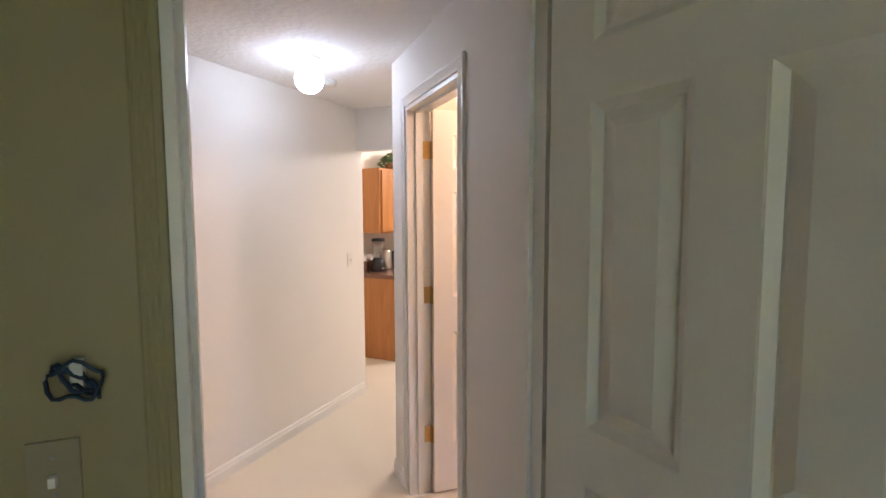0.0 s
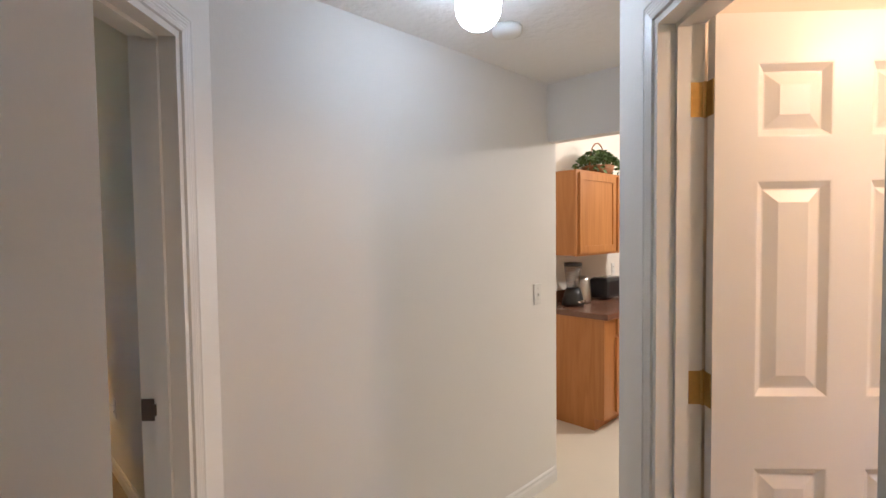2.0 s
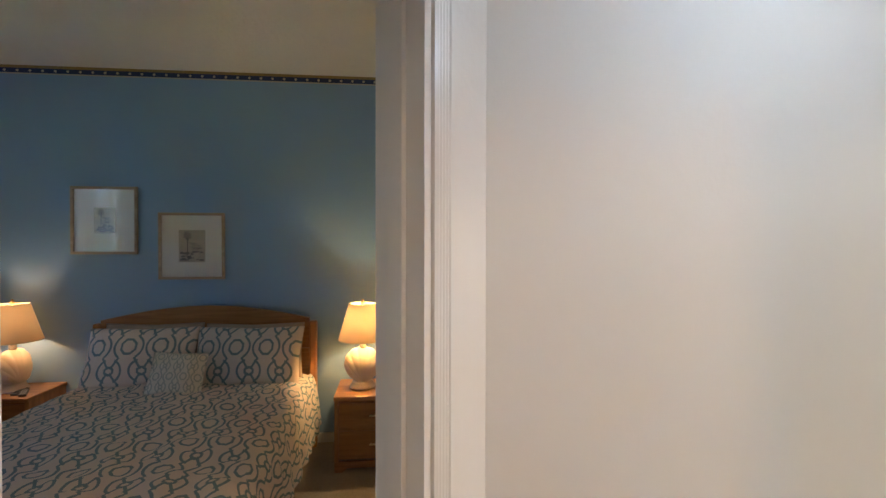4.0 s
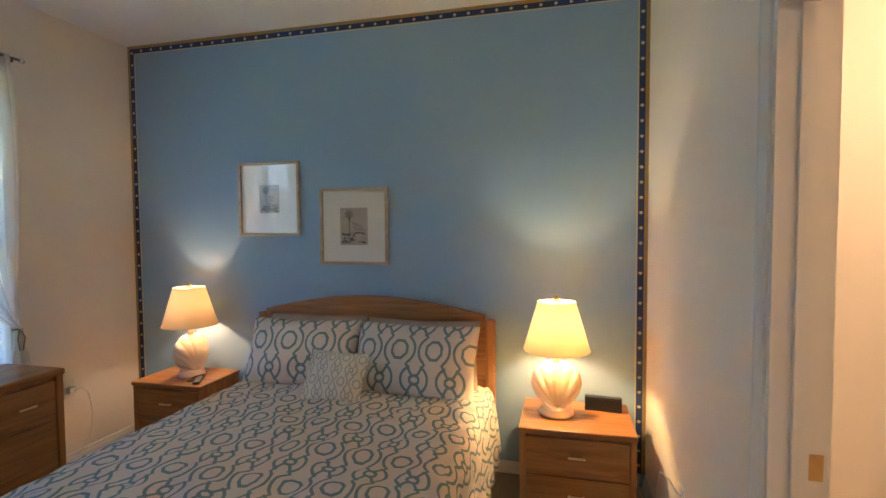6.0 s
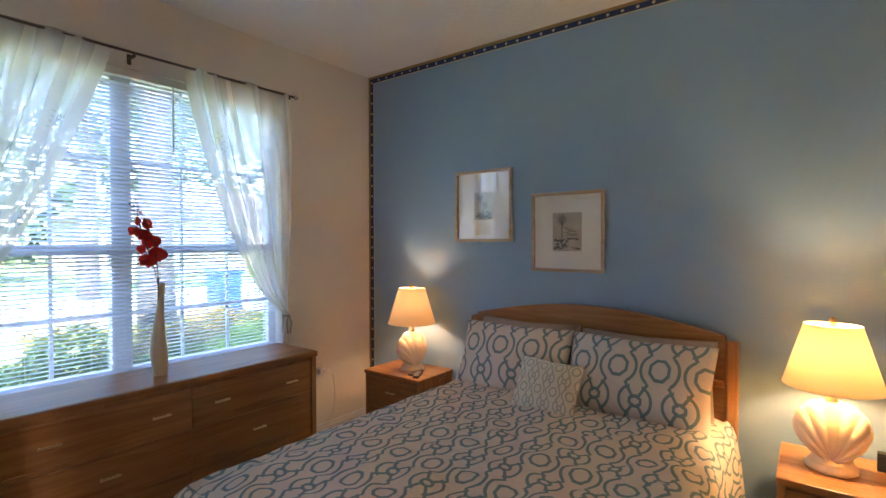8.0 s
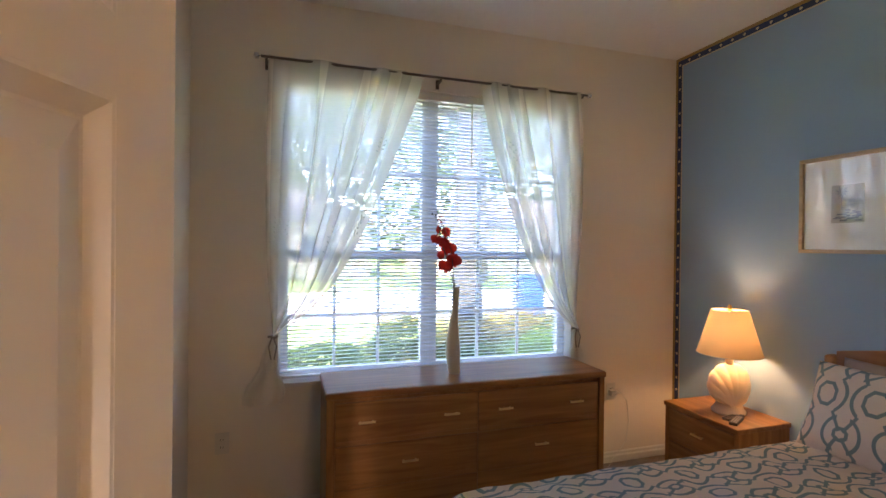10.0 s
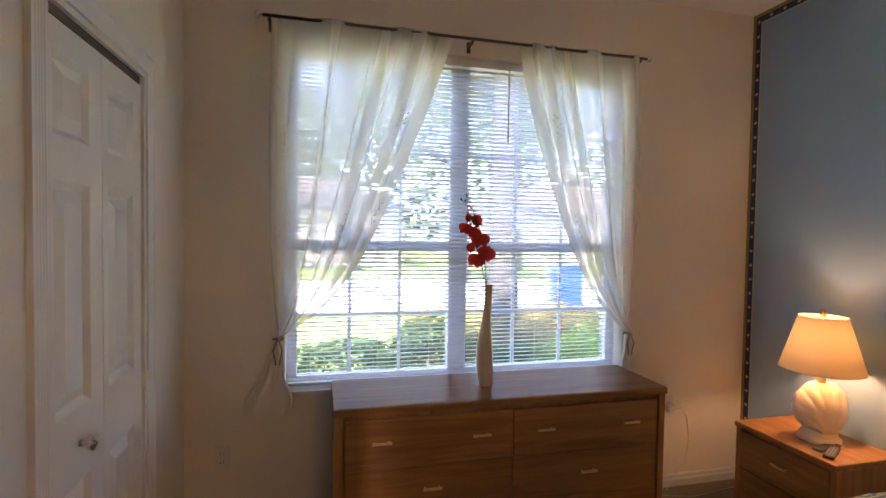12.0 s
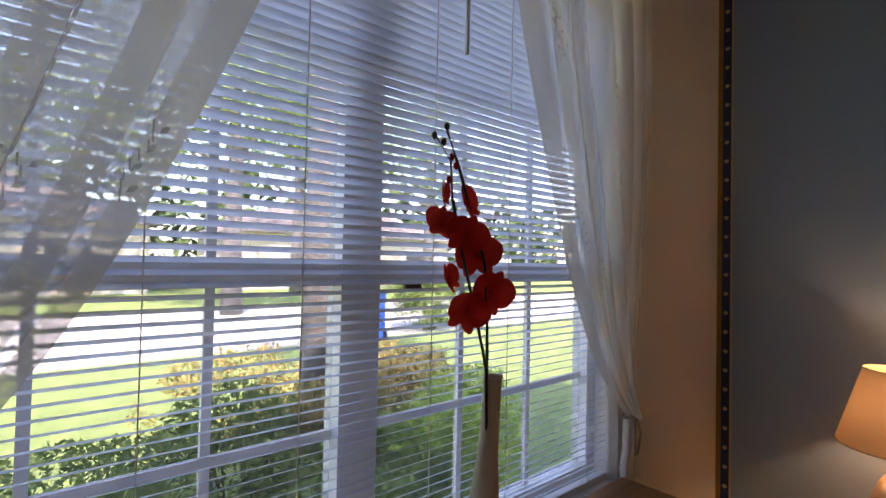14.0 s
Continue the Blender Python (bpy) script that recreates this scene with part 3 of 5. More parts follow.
def plate(name, label, m, mat=None, outlet=False):
    g = thing(name, label, "outlet" if outlet else "light switch", m)
    part("plate", boxes((-0.035, 0, -0.057, 0.035, 0.005, 0.057), bevel=0.002), mat or M_PLASTIC, g)
    if outlet:
        for z in (0.02, -0.02):
            part("socket", boxes((-0.016, 0.005, z - 0.014, 0.016, 0.007, z + 0.014)), M_PLASTIC, g)
            for x in (-0.006, 0.006):
                part("slot", boxes((x - 0.001, 0.007, z - 0.005, x + 0.001, 0.0076, z + 0.005)), M_BLACK, g)
    else:
        part("toggle", boxes((-0.005, 0.005, -0.012, 0.005, 0.018, 0.004), bevel=0.001), M_PLASTIC, g)
        for z in (0.03, -0.03):
            bm = bmesh.new()
            lathe(bm, [(0.003, 0.0), (0.003, 0.001)], 8)
            part("screw", bm, M_GREY, g).matrix_local = pose(0, 0.005, z, -90)
    return g


# switches and outlets
plate("light_switch", "white toggle light switch on the passage wall", DIAG @ pose(1.53, 2.425, 1.206, 0, 0, -90))
# this plate is coloured darker than the other switch plates
plate("light_switch", "toggle light switch with an olive plate and dark screws on the olive wall", DIAG @ pose(1.415, 1.98, 1.115, 0, 0, 180), mat=material("olive_plate", (0.34, 0.30, 0.20), 0.35, bump=0))
plate("light_switch", "white light switch near the kitchen opening", pose(XH, 5.18, 1.13, 0, 0, -90))
plate("wall_outlet", "white outlet beside the dresser with a plug in it", pose(-4.07, 0, 0.50), outlet=True)
plate("wall_outlet", "white outlet on the wall beside the nightstand", pose(-3.72, YN, 0.43, 0, 0, 180), outlet=True)
plate("wall_outlet", "white outlet low on the wall by the closet", pose(-1.62, 0, 0.42), outlet=True)

# coiled blue cord on a hook
g = thing("coiled_cord", "dark blue coiled cord hanging on the olive wall above the switch", "cord", DIAG @ pose(1.455, 1.955, 1.265))
M_CORD = material("blue_cord", (0.02, 0.05, 0.09), 0.5, bump=0)
for k in range(3):
    a0 = k * 1.1
    bm = bmesh.new()
    tube(bm, [(math.cos(2 * math.pi * i / 20 + a0) * (0.035 - 0.006 * k), 0.004 * k + 0.004 * math.sin(i), math.sin(2 * math.pi * i / 20) * (0.028 - 0.004 * k) + 0.006 * math.cos(i * 1.3 + k)) for i in range(21)], 0.0032, 6)
    part("loop", bm, M_CORD, g, smooth=True)
part_box("hook", M_PLASTIC, g, -0.008, 0.006, -0.012, 0.008, 0.023, 0.03)

# strike plate of the bedroom jamb
solo("strike_plate", boxes((1.066, 3.4985, 0.99, 1.100, 3.5015, 1.05), (1.100, 3.494, 1.005, 1.108, 3.501, 1.035)), M_IRON, "dark bronze strike plate on the bedroom door jamb", "strike plate", DIAG)
solo("strike_plate", boxes((-2.912, YN + 0.078, 0.94, -2.9095, YN + 0.108, 1.0)), M_BRASS, "brass strike plate on the bathroom door jamb", "strike plate")

# hall ceiling light, smoke detector, vent
g = thing("ceiling_light", "small flush ceiling light with a round glass globe, lit", "ceiling light", pose(-1.255, 4.09, HC))
bm = bmesh.new()
lathe(bm, [(0.058, 0.0), (0.060, -0.012), (0.050, -0.024), (0.034, -0.030), (0.034, -0.040)], 32)
part("base", bm, M_PLASTIC, g, smooth=True)
bm = bmesh.new()
lathe(bm, [(0.036, -0.040), (0.052, -0.050), (0.068, -0.075), (0.074, -0.105), (0.070, -0.135), (0.056, -0.160), (0.034, -0.176), (0.0, -0.182)], 32)
part("globe", bm, M_GLOBE, g, "bright glass globe", smooth=True)
g = thing("smoke_detector", "white round smoke detector on the hall ceiling", "smoke detector", pose(-1.455, 4.50, HC))
bm = bmesh.new()
lathe(bm, [(0.062, 0), (0.062, -0.012), (0.056, -0.030), (0.030, -0.038), (0.0, -0.038)], 32)
part("body", bm, M_PLASTIC, g, smooth=True)
g = thing("ceiling_vent", "white slatted air vent in the hall ceiling", "air vent", pose(-1.04, 3.27, HC, 0, 0, 45))
part("frame", boxes((-0.15, -0.08, -0.010, 0.15, -0.065, 0), (-0.15, 0.065, -0.010, 0.15, 0.08, 0), (-0.15, -0.065, -0.010, -0.135, 0.065, 0), (0.135, -0.065, -0.010, 0.15, 0.065, 0)), M_PLASTIC, g)
for k in range(11):
    x = -0.12 + 0.024 * k
    part("slat", boxes((x, -0.065, -0.008, x + 0.004, 0.065, -0.001)), M_PLASTIC, g)
part("backing", boxes((-0.135, -0.065, -0.0009, 0.135, 0.065, -0.0002)), M_BLACK, g)


# ---------- bedroom furniture ----------
def handle(parent, m):
    """A flat bar handle: local x along it, y out of the drawer front."""
    bm = bmesh.new()
    box(bm, -0.042, 0.016, -0.0055, 0.042, 0.023, 0.0055, 0.0015)
    box(bm, -0.034, 0.0, -0.003, -0.028, 0.018, 0.003)
    box(bm, 0.028, 0.0, -0.003, 0.034, 0.018, 0.003)
    ob = part("handle_bar", bm, M_PULL, parent, "brass bar handle")
    ob.matrix_local = m
    bm = bmesh.new()
    n = 12
    vs = [bm.verts.new((0.036 * math.cos(math.pi * k / n), 0.0, -0.004 - 0.014 * math.sin(math.pi * k / n))) for k in range(n + 1)]
    ws = [bm.verts.new((v.co.x, 0.012, v.co.z)) for v in vs]
    bm.faces.new(vs), bm.faces.new(ws)
    for k in range(n):
        bm.faces.new((vs[k], vs[k + 1], ws[k + 1], ws[k]))
    bm.faces.new((vs[0], vs[n], ws[n], ws[0]))
    ob = part("handle_grip", bm, M_OAKX, parent, "wooden finger grip")
    ob.matrix_local = m


def drawer(parent, x0, x1, z0, z1, y, handles):
    bm = boxes((x0, y, z0, x1, y + 0.016, z1), bevel=0.002)
    box(bm, x0 + 0.004, y + 0.016, z0, x1 - 0.004, y + 0.020, z0 + 0.022, 0.001)
    d = part("drawer", bm, M_OAKX, parent)
    for hx in handles:
        handle(d, pose(hx, y + 0.016, (z0 + z1) / 2 + 0.008))


def nightstand(name, label, m, w, d=0.42, h=0.52, group="nightstands beside the bed"):
    """Local x along its front, y towards the front, base at z 0."""
    g = thing(name, label, "nightstand", m, group)
    part("top", boxes((0, 0, h - 0.028, w, d, h), bevel=0.006), M_OAKX, g)
    part("side_panel", boxes((0.004, 0.01, 0.04, 0.032, d - 0.012, h - 0.028), bevel=0.002), M_OAKZ, g)
    part("side_panel", boxes((w - 0.032, 0.01, 0.04, w - 0.004, d - 0.012, h - 0.028), bevel=0.002), M_OAKZ, g)
    part("back_panel", boxes((0.032, 0.01, 0.05, w - 0.032, 0.02, h - 0.028)), M_OAKZ, g)
    part("carcass", boxes((0.032, 0.02, 0.08, w - 0.032, d - 0.03, h - 0.03)), M_OAKZ, g)
    bm = bmesh.new()
    pts = [(0.0, 0.0), (0.05, 0.0), (0.09, 0.028), (w - 0.09, 0.028), (w - 0.05, 0.0), (w, 0.0), (w, 0.07), (0.0, 0.07)]
    a = [bm.verts.new((x * (w - 0.01) / w + 0.005, d - 0.03, z)) for x, z in pts]
    b = [bm.verts.new((x * (w - 0.01) / w + 0.005, d - 0.01, z)) for x, z in pts]
    bm.faces.new(a), bm.faces.new(b[::-1])
    for i in range(len(pts)):
        j = (i + 1) % len(pts)
        bm.faces.new((a[i], a[j], b[j], b[i]))
    part("plinth", bm, M_OAKX, g)
    part_box("foot", M_OAKX, g, 0.005, 0.01, 0, 0.03, d - 0.03, 0.04)
    part_box("foot", M_OAKX, g, w - 0.03, 0.01, 0, w - 0.005, d - 0.03, 0.04)
    n = 2
    hh = (h - 0.04 - 0.085) / n
    for k in range(n):
        z0 = 0.085 + k * hh
        drawer(g, 0.036, w - 0.036, z0 + 0.004, z0 + hh - 0.004, d - 0.028, (w / 2,))
    return g


FZ = 0.012
nightstand("nightstand", "cherry wood nightstand with two drawers holding a lamp and black box", pose(-4.50, 3.42, FZ, 0, 0, -90), 0.56, 0.44, 0.512)
nightstand("nightstand", "cherry wood nightstand with two drawers holding a lamp and two remotes", pose(-4.60, 0.870, FZ, 0, 0, -90), 0.53, 0.39, 0.518)

# dresser under the window; local x along its front
g = thing("dresser", "long cherry wood dresser with six drawers under the window", "dresser", pose(-3.690, 0.05, FZ))
w, d, h = 1.57, 0.42, 0.766
part("top", boxes((0, 0, h - 0.035, w, d, h), bevel=0.009), M_OAKX, g)
part("side_panel", boxes((0.006, 0.01, 0, 0.040, d - 0.012, h - 0.035), bevel=0.003), M_OAKZ, g)
part("side_panel", boxes((w - 0.040, 0.01, 0, w - 0.006, d - 0.012, h - 0.035), bevel=0.003), M_OAKZ, g)
part("carcass", boxes((0.040, 0.02, 0.06, w - 0.040, d - 0.036, h - 0.04)), M_OAKZ, g, "dark gaps between the drawers")
part("plinth", boxes((0.040, d - 0.05, 0.0, w - 0.040, d - 0.03, 0.07)), M_OAKX, g)
for c in range(2):
    for r in range(3):
        x0 = 0.045 + c * (w - 0.09) / 2
        x1 = x0 + (w - 0.09) / 2 - 0.004
        z0 = 0.075 + r * 0.2125
        hs = (x0 + 0.15, x1 - 0.15) if r == 2 else ((x0 + x1) / 2,)
        drawer(g, x0, x1, z0, z0 + 0.207, d - 0.034, hs)


# lamps with shell bases
def shell_lamp(name, label, m, shade_tilt=0.0):
    g = thing(name, label, "table lamp", m, "bedside lamps")
    bm = bmesh.new()
    lathe(bm, [(0.082, 0.0), (0.090, 0.006), (0.090, 0.018), (0.078, 0.028), (0.076, 0.036), (0.072, 0.048), (0.0, 0.056)], 32)
    part("foot", bm, M_CERAMIC, g, smooth=True)
    # scallop: ribs that fan out from the foot, the same on both faces
    bm = bmesh.new()
    nu, nv, ribs = 132, 22, 11
    for side in (1, -1):
        grid = {}
        for i in range(nu + 1):
            a = (i / nu - 0.5) * radians(172)
            k = math.cos((i / nu) * ribs * 2 * math.pi + math.pi)
            bulge = math.sqrt(max(0.0, (k + 1) / 2)) - 0.6
            reach = 0.246 * math.cos(a) * (1 + 0.025 * bulge)
            for j in range(nv + 1):
                t = j / nv
                r = reach * t
                thick = 0.022 + 0.044 * math.sin(math.pi * min(1.0, 0.16 + 0.84 * t)) ** 0.8
                fade = math.sqrt(max(0.0, 1 - t ** 5))
                y = side * (thick * fade + 0.0055 * bulge * min(1.0, t * 1.7) * fade)
                grid[i, j] = bm.verts.new((1.06 * r * math.sin(a), y if j < nv else 0.0, 0.047 + r * math.cos(a)))
        for i in range(nu):
            for j in range(nv):
                q = [grid[i, j], grid[i + 1, j], grid[i + 1, j + 1], grid[i, j + 1]]
                bm.faces.new(q if side < 0 else q[::-1])
    bmesh.ops.remove_doubles(bm, verts=bm.verts, dist=0.0002)
    part("shell_body", bm, M_CERAMIC, g, "ivory ceramic scallop shell", smooth=True)
    bm = bmesh.new()
    lathe(bm, [(0.022, 0.282), (0.022, 0.345), (0.0, 0.345)], 20)
    part("neck", bm, M_CERAMIC, g, smooth=True)
    bm = bmesh.new()
    lathe(bm, [(0.016, 0.345), (0.016, 0.350), (0.010, 0.354), (0.010, 0.39)], 16)
    part("socket", bm, M_BRASS, g, smooth=True)
    bm = bmesh.new()
    seg = 48
    lo = [bm.verts.new((0.172 * math.cos(2 * math.pi * k / seg), 0.172 * math.sin(2 * math.pi * k / seg), 0.345)) for k in range(seg)]
    hi = [bm.verts.new((0.098 * math.cos(2 * math.pi * k / seg), 0.098 * math.sin(2 * math.pi * k / seg), 0.598)) for k in range(seg)]
    for k in range(seg):
        bm.faces.new((lo[k], lo[(k + 1) % seg], hi[(k + 1) % seg], hi[k]))
    part("shade", bm, M_SHADE, g, "glowing cream cone shade", smooth=True)
    for r, z in ((0.172, 0.345), (0.098, 0.598)):
        bm = bmesh.new()
        tube(bm, [(r * math.cos(2 * math.pi * k / 40), r * math.sin(2 * math.pi * k / 40), z) for k in range(41)], 0.0025, 6)
        part("shade_rim", bm, M_CREAM, g)
    bm = bmesh.new()
    tube(bm, [(-0.098, 0, 0.590), (0.098, 0, 0.590)], 0.0015, 6)
    tube(bm, [(0, -0.098, 0.590), (0, 0.098, 0.590)], 0.0015, 6)
    part("shade_spider", bm, M_GOLD, g)
    bm = bmesh.new()
    lathe(bm, [(0.008, 0.590), (0.012, 0.600), (0.012, 0.622), (0.006, 0.630), (0.0, 0.632)], 14)
    part("finial", bm, M_BRASS, g, smooth=True)
    return g


shell_lamp("table_lamp", "ivory shell table lamp, lit, on the nightstand by the far wall", pose(-4.28, 3.04, 0.524, 0, 0, -88))
shell_lamp("table_lamp", "ivory shell table lamp, lit, on the nightstand near the window", pose(-4.41, 0.635, 0.53, 0, 0, -14))

# things on the nightstands
g = thing("clock_radio", "small black box leaning at the back of the nightstand", "radio", pose(-4.38, 3.285, 0.524, 0, 0, -4))
part("body", boxes((-0.02, -0.095, 0, 0.02, 0.095, 0.075), bevel=0.004), M_BLACK, g)
part("front", boxes((0.020, -0.088, 0.008, 0.0225, 0.088, 0.067)), M_BLACK, g)


def remote(label, m, mat):
    g = thing("remote_control", label, "remote control", m, "remotes on the nightstand")
    part("body", boxes((-0.075, -0.021, 0, 0.075, 0.021, 0.016), bevel=0.005), mat, g)
    bm = bmesh.new()
    for i in range(8):
        for j in range(3):
            box(bm, -0.06 + i * 0.016, -0.014 + j * 0.011, 0.016, -0.051 + i * 0.016, -0.008 + j * 0.011, 0.018)
    part("buttons", bm, M_GREY if mat is M_BLACK else M_BLACK, g)


remote("grey remote control lying on the nightstand", pose(-4.345, 0.725, 0.53, 0, 0, 10), material("dark_grey_plastic", (0.09, 0.09, 0.10), 0.3, bump=0))
remote("black remote control lying on the nightstand", pose(-4.31, 0.775, 0.53, 0, 0, 28), M_BLACK)

# ---------- bed ----------
YC = 1.893
g = thing("bed", "double bed with an arched cherry wood headboard", "bed", pose(-4.585, YC, FZ))
# arched headboard
bm = bmesh.new()
n = 28
top, low = [], []
for k in range(n + 1):
    y = -0.735 + 1.47 * k / n
    z = 0.975 + 0.115 * math.cos(math.pi * y / 1.62) ** 1.0
    top.append((y, z - FZ)), low.append((y, z - 0.155 - 0.02 * math.cos(math.pi * y / 1.5)))
vf = [bm.verts.new((0.085, y, z)) for y, z in top] + [bm.verts.new((0.085, y, z)) for y, z in low[::-1]]
vb = [bm.verts.new((0.045, v.co.y, v.co.z)) for v in vf]
bm.faces.new(vf), bm.faces.new(vb[::-1])
for k in range(len(vf)):
    j = (k + 1) % len(vf)
    bm.faces.new((vf[k], vf[j], vb[j], vb[k]))
part("headboard_rail", bm, M_OAKY, g, "arched top rail")
part("headboard_panel", boxes((0.052, -0.735, 0.20, 0.070, 0.735, 0.84)), M_OAKY, g)
for s in (-1, 1):
    bm = boxes((0.030, min(s * 0.735, s * 0.790), 0, 0.095, max(s * 0.735, s * 0.790), 0.955), bevel=0.012)
    part("headboard_post", bm, M_OAKZ, g)
    part("shelf_bracket", boxes((0.070, min(s * 0.66, s * 0.735), 0.72, 0.10, max(s * 0.66, s * 0.735), 0.755), bevel=0.003), M_OAKY, g)
part("bed_rail", boxes((0.095, -0.78, 0.20, 2.10, -0.755, 0.33)), M_OAKX, g)
part("bed_rail", boxes((0.095, 0.755, 0.20, 2.10, 0.78, 0.33)), M_OAKX, g)
part("box_spring", boxes((0.10, -0.75, 0.18, 2.08, 0.75, 0.34), bevel=0.02), M_SHEET, g)
for x in (0.2, 1.98):
    for y in (-0.7, 0.7):
        part_box("leg", M_OAKZ, g, x, y - 0.025, 0, x + 0.05, y + 0.025, 0.18)
solo("mattress", boxes((0.10, -0.75, 0.342, 2.08, 0.75, 0.545), bevel=0.04), M_SHEET, "mattress under the quilt", "mattress", pose(-4.585, YC, FZ))

# quilt: draped over top, both sides and the foot
bm = bmesh.new()
uv = bm.loops.layers.uv.new("UVMap")
NU, NV = 110, 100
HW, DROP, RAD = 0.79, 0.40, 0.11
X0, X1 = -4.47, -2.50


def drape(t, half):
    """Arc length t across, measured from the middle: offset sideways and fall."""
    a = abs(t)
    flat = half - RAD
    if a <= flat:
        o, f = a, 0.0
    elif a <= flat + RAD * math.pi / 2:
        th = (a - flat) / RAD
        o, f = flat + RAD * math.sin(th), RAD * (1 - math.cos(th))
    else:
        r = a - flat - RAD * math.pi / 2
        o, f = half + 0.10 * r, RAD + r
    return math.copysign(o, t), f


grid = {}
TU = HW - RAD + RAD * math.pi / 2 + DROP - RAD
LV = (X1 - X0)
for i in range(NU + 1):
    u = -TU + 2 * TU * i / NU
    oy, fy = drape(u, HW)
    for j in range(NV + 1):
        v = j / NV * (LV + RAD * 0.57 + DROP - RAD)
        vx, fx = drape(max(0.0, v - 0.6) * 1.0, LV - 0.6) if v > 0.6 else (v - 0.6, 0.0)
        x = X0 + 0.6 + vx
        fall = max(fy, fx) if min(fy, fx) <= 0 else math.sqrt(fy * fy + fx * fx)
        fall = min(fall, DROP)
        z = 0.60 - fall
        top = 1.0 if fall < 0.02 else 0.0
        p = Vector((x * 3.0, (YC + oy) * 3.0, 0))
        wr = noise.noise(p * 1.4) * 0.014 + noise.noise(p * 3.2) * 0.013 + noise.noise(Vector((x * 16, oy * 5, 3))) * 0.007
        edge = min(1.0, fall / 0.2)
        puff = edge * 0.022 * math.sin(x * 17 + 2.0 * noise.noise(Vector((x * 2, 5, 0)))) + 0.012 * noise.noise(p * 2.2)
        z += wr * (1.3 if top else 0.5)
        z += -0.03 * max(0.0, (x - (X1 - 0.25)) / 0.25) * top - 0.02 * (abs(oy) / HW) ** 4 * top
        y = YC + oy + (math.copysign(puff, oy) if abs(oy) > HW - RAD else 0)
        co = bm.verts.new((x + (puff if fx > 0.02 else 0), y, z))
        grid[i, j] = (co, (u + 3.0, v))
for i in range(NU):
    for j in range(NV):
        q = [grid[i, j], grid[i + 1, j], grid[i + 1, j + 1], grid[i, j + 1]]
        f = bm.faces.new([c[0] for c in q])
        for lp, c in zip(f.loops, q):
            lp[uv].uv = c[1]
quilt = solo("quilt", bm, M_QUILT, "rumpled beige quilt with a teal trellis pattern over the bed", "quilt", smooth=True)
mod = quilt.modifiers.new("thick", "SOLIDIFY")
mod.thickness, mod.offset = 0.015, -1


def pillow(name, label, m, w, h, t, mat, flange=0.0, group="", wrinkle=0.013):
    bm = bmesh.new()
    uv = bm.loops.layers.uv.new("UVMap")
    n = 26
    sides = {}
    for s in (1, -1):
        for i in range(n + 1):
            for j in range(n + 1):
                u, v = 2 * i / n - 1, 2 * j / n - 1
                core = max(0.0, (1 - abs(u) ** 2.6)) ** 0.55 * max(0.0, (1 - abs(v) ** 2.6)) ** 0.55
                x = w / 2 * u * (1 - 0.05 * (1 - abs(v)) ** 1.0 * abs(u))
                z = h / 2 * v * (1 - 0.07 * (1 - abs(u)) ** 1.0 * abs(v))
                y = s * (t / 2) * core + s * wrinkle * noise.noise(Vector((x * 9, z * 9, s * 3 + w * 7))) * (0.3 + core)
                if core <= 0 and s == -1:
                    sides[i, j, s] = sides[i, j, 1]
                else:
                    sides[i, j, s] = bm.verts.new((x, y, z))
    for s in (1, -1):
        for i in range(n):
            for j in range(n):
                idx = ((i, j), (i + 1, j), (i + 1, j + 1), (i, j + 1))
                vs = [sides[a, b, s] for a, b in idx]
                if len(set(vs)) < 3:
                    continue
                try:
                    f = bm.faces.new(vs)
                except ValueError:
                    continue
                for lp, (a, b) in zip(f.loops, idx):
                    lp[uv].uv = (a / n * w + (0.4 if s < 0 else 0), b / n * h)
    g = solo(name, bm, mat, label, "pillow", m, group, smooth=True)
    return g


pillow("pillow", "large trellis pattern pillow on the headboard near the window", pose(-4.30, 1.53, 0.765, -24, 0, 92), 0.72, 0.42, 0.20, M_PILLOW, group="pillows on the bed")
pillow("pillow", "large trellis pattern pillow leaning on the headboard by the far side", pose(-4.29, 2.245, 0.755, -26, 0, 88), 0.74, 0.44, 0.20, M_PILLOW, group="pillows on the bed")
pillow("pillow", "plain taupe pillow behind the patterned pillow", pose(-4.43, 1.55, 0.76, -12, 0, 90), 0.68, 0.44, 0.12, M_SHEET, group="pillows on the bed")
pillow("pillow", "plain taupe pillow behind the patterned pillow", pose(-4.43, 2.25, 0.75, -12, 0, 90), 0.70, 0.44, 0.12, M_SHEET, group="pillows on the bed")
pillow("throw_cushion", "small pale sage patterned cushion lying against the pillows", pose(-4.08, 1.86, 0.705, -32, 3, 93), 0.345, 0.285, 0.11, M_CUSHION)


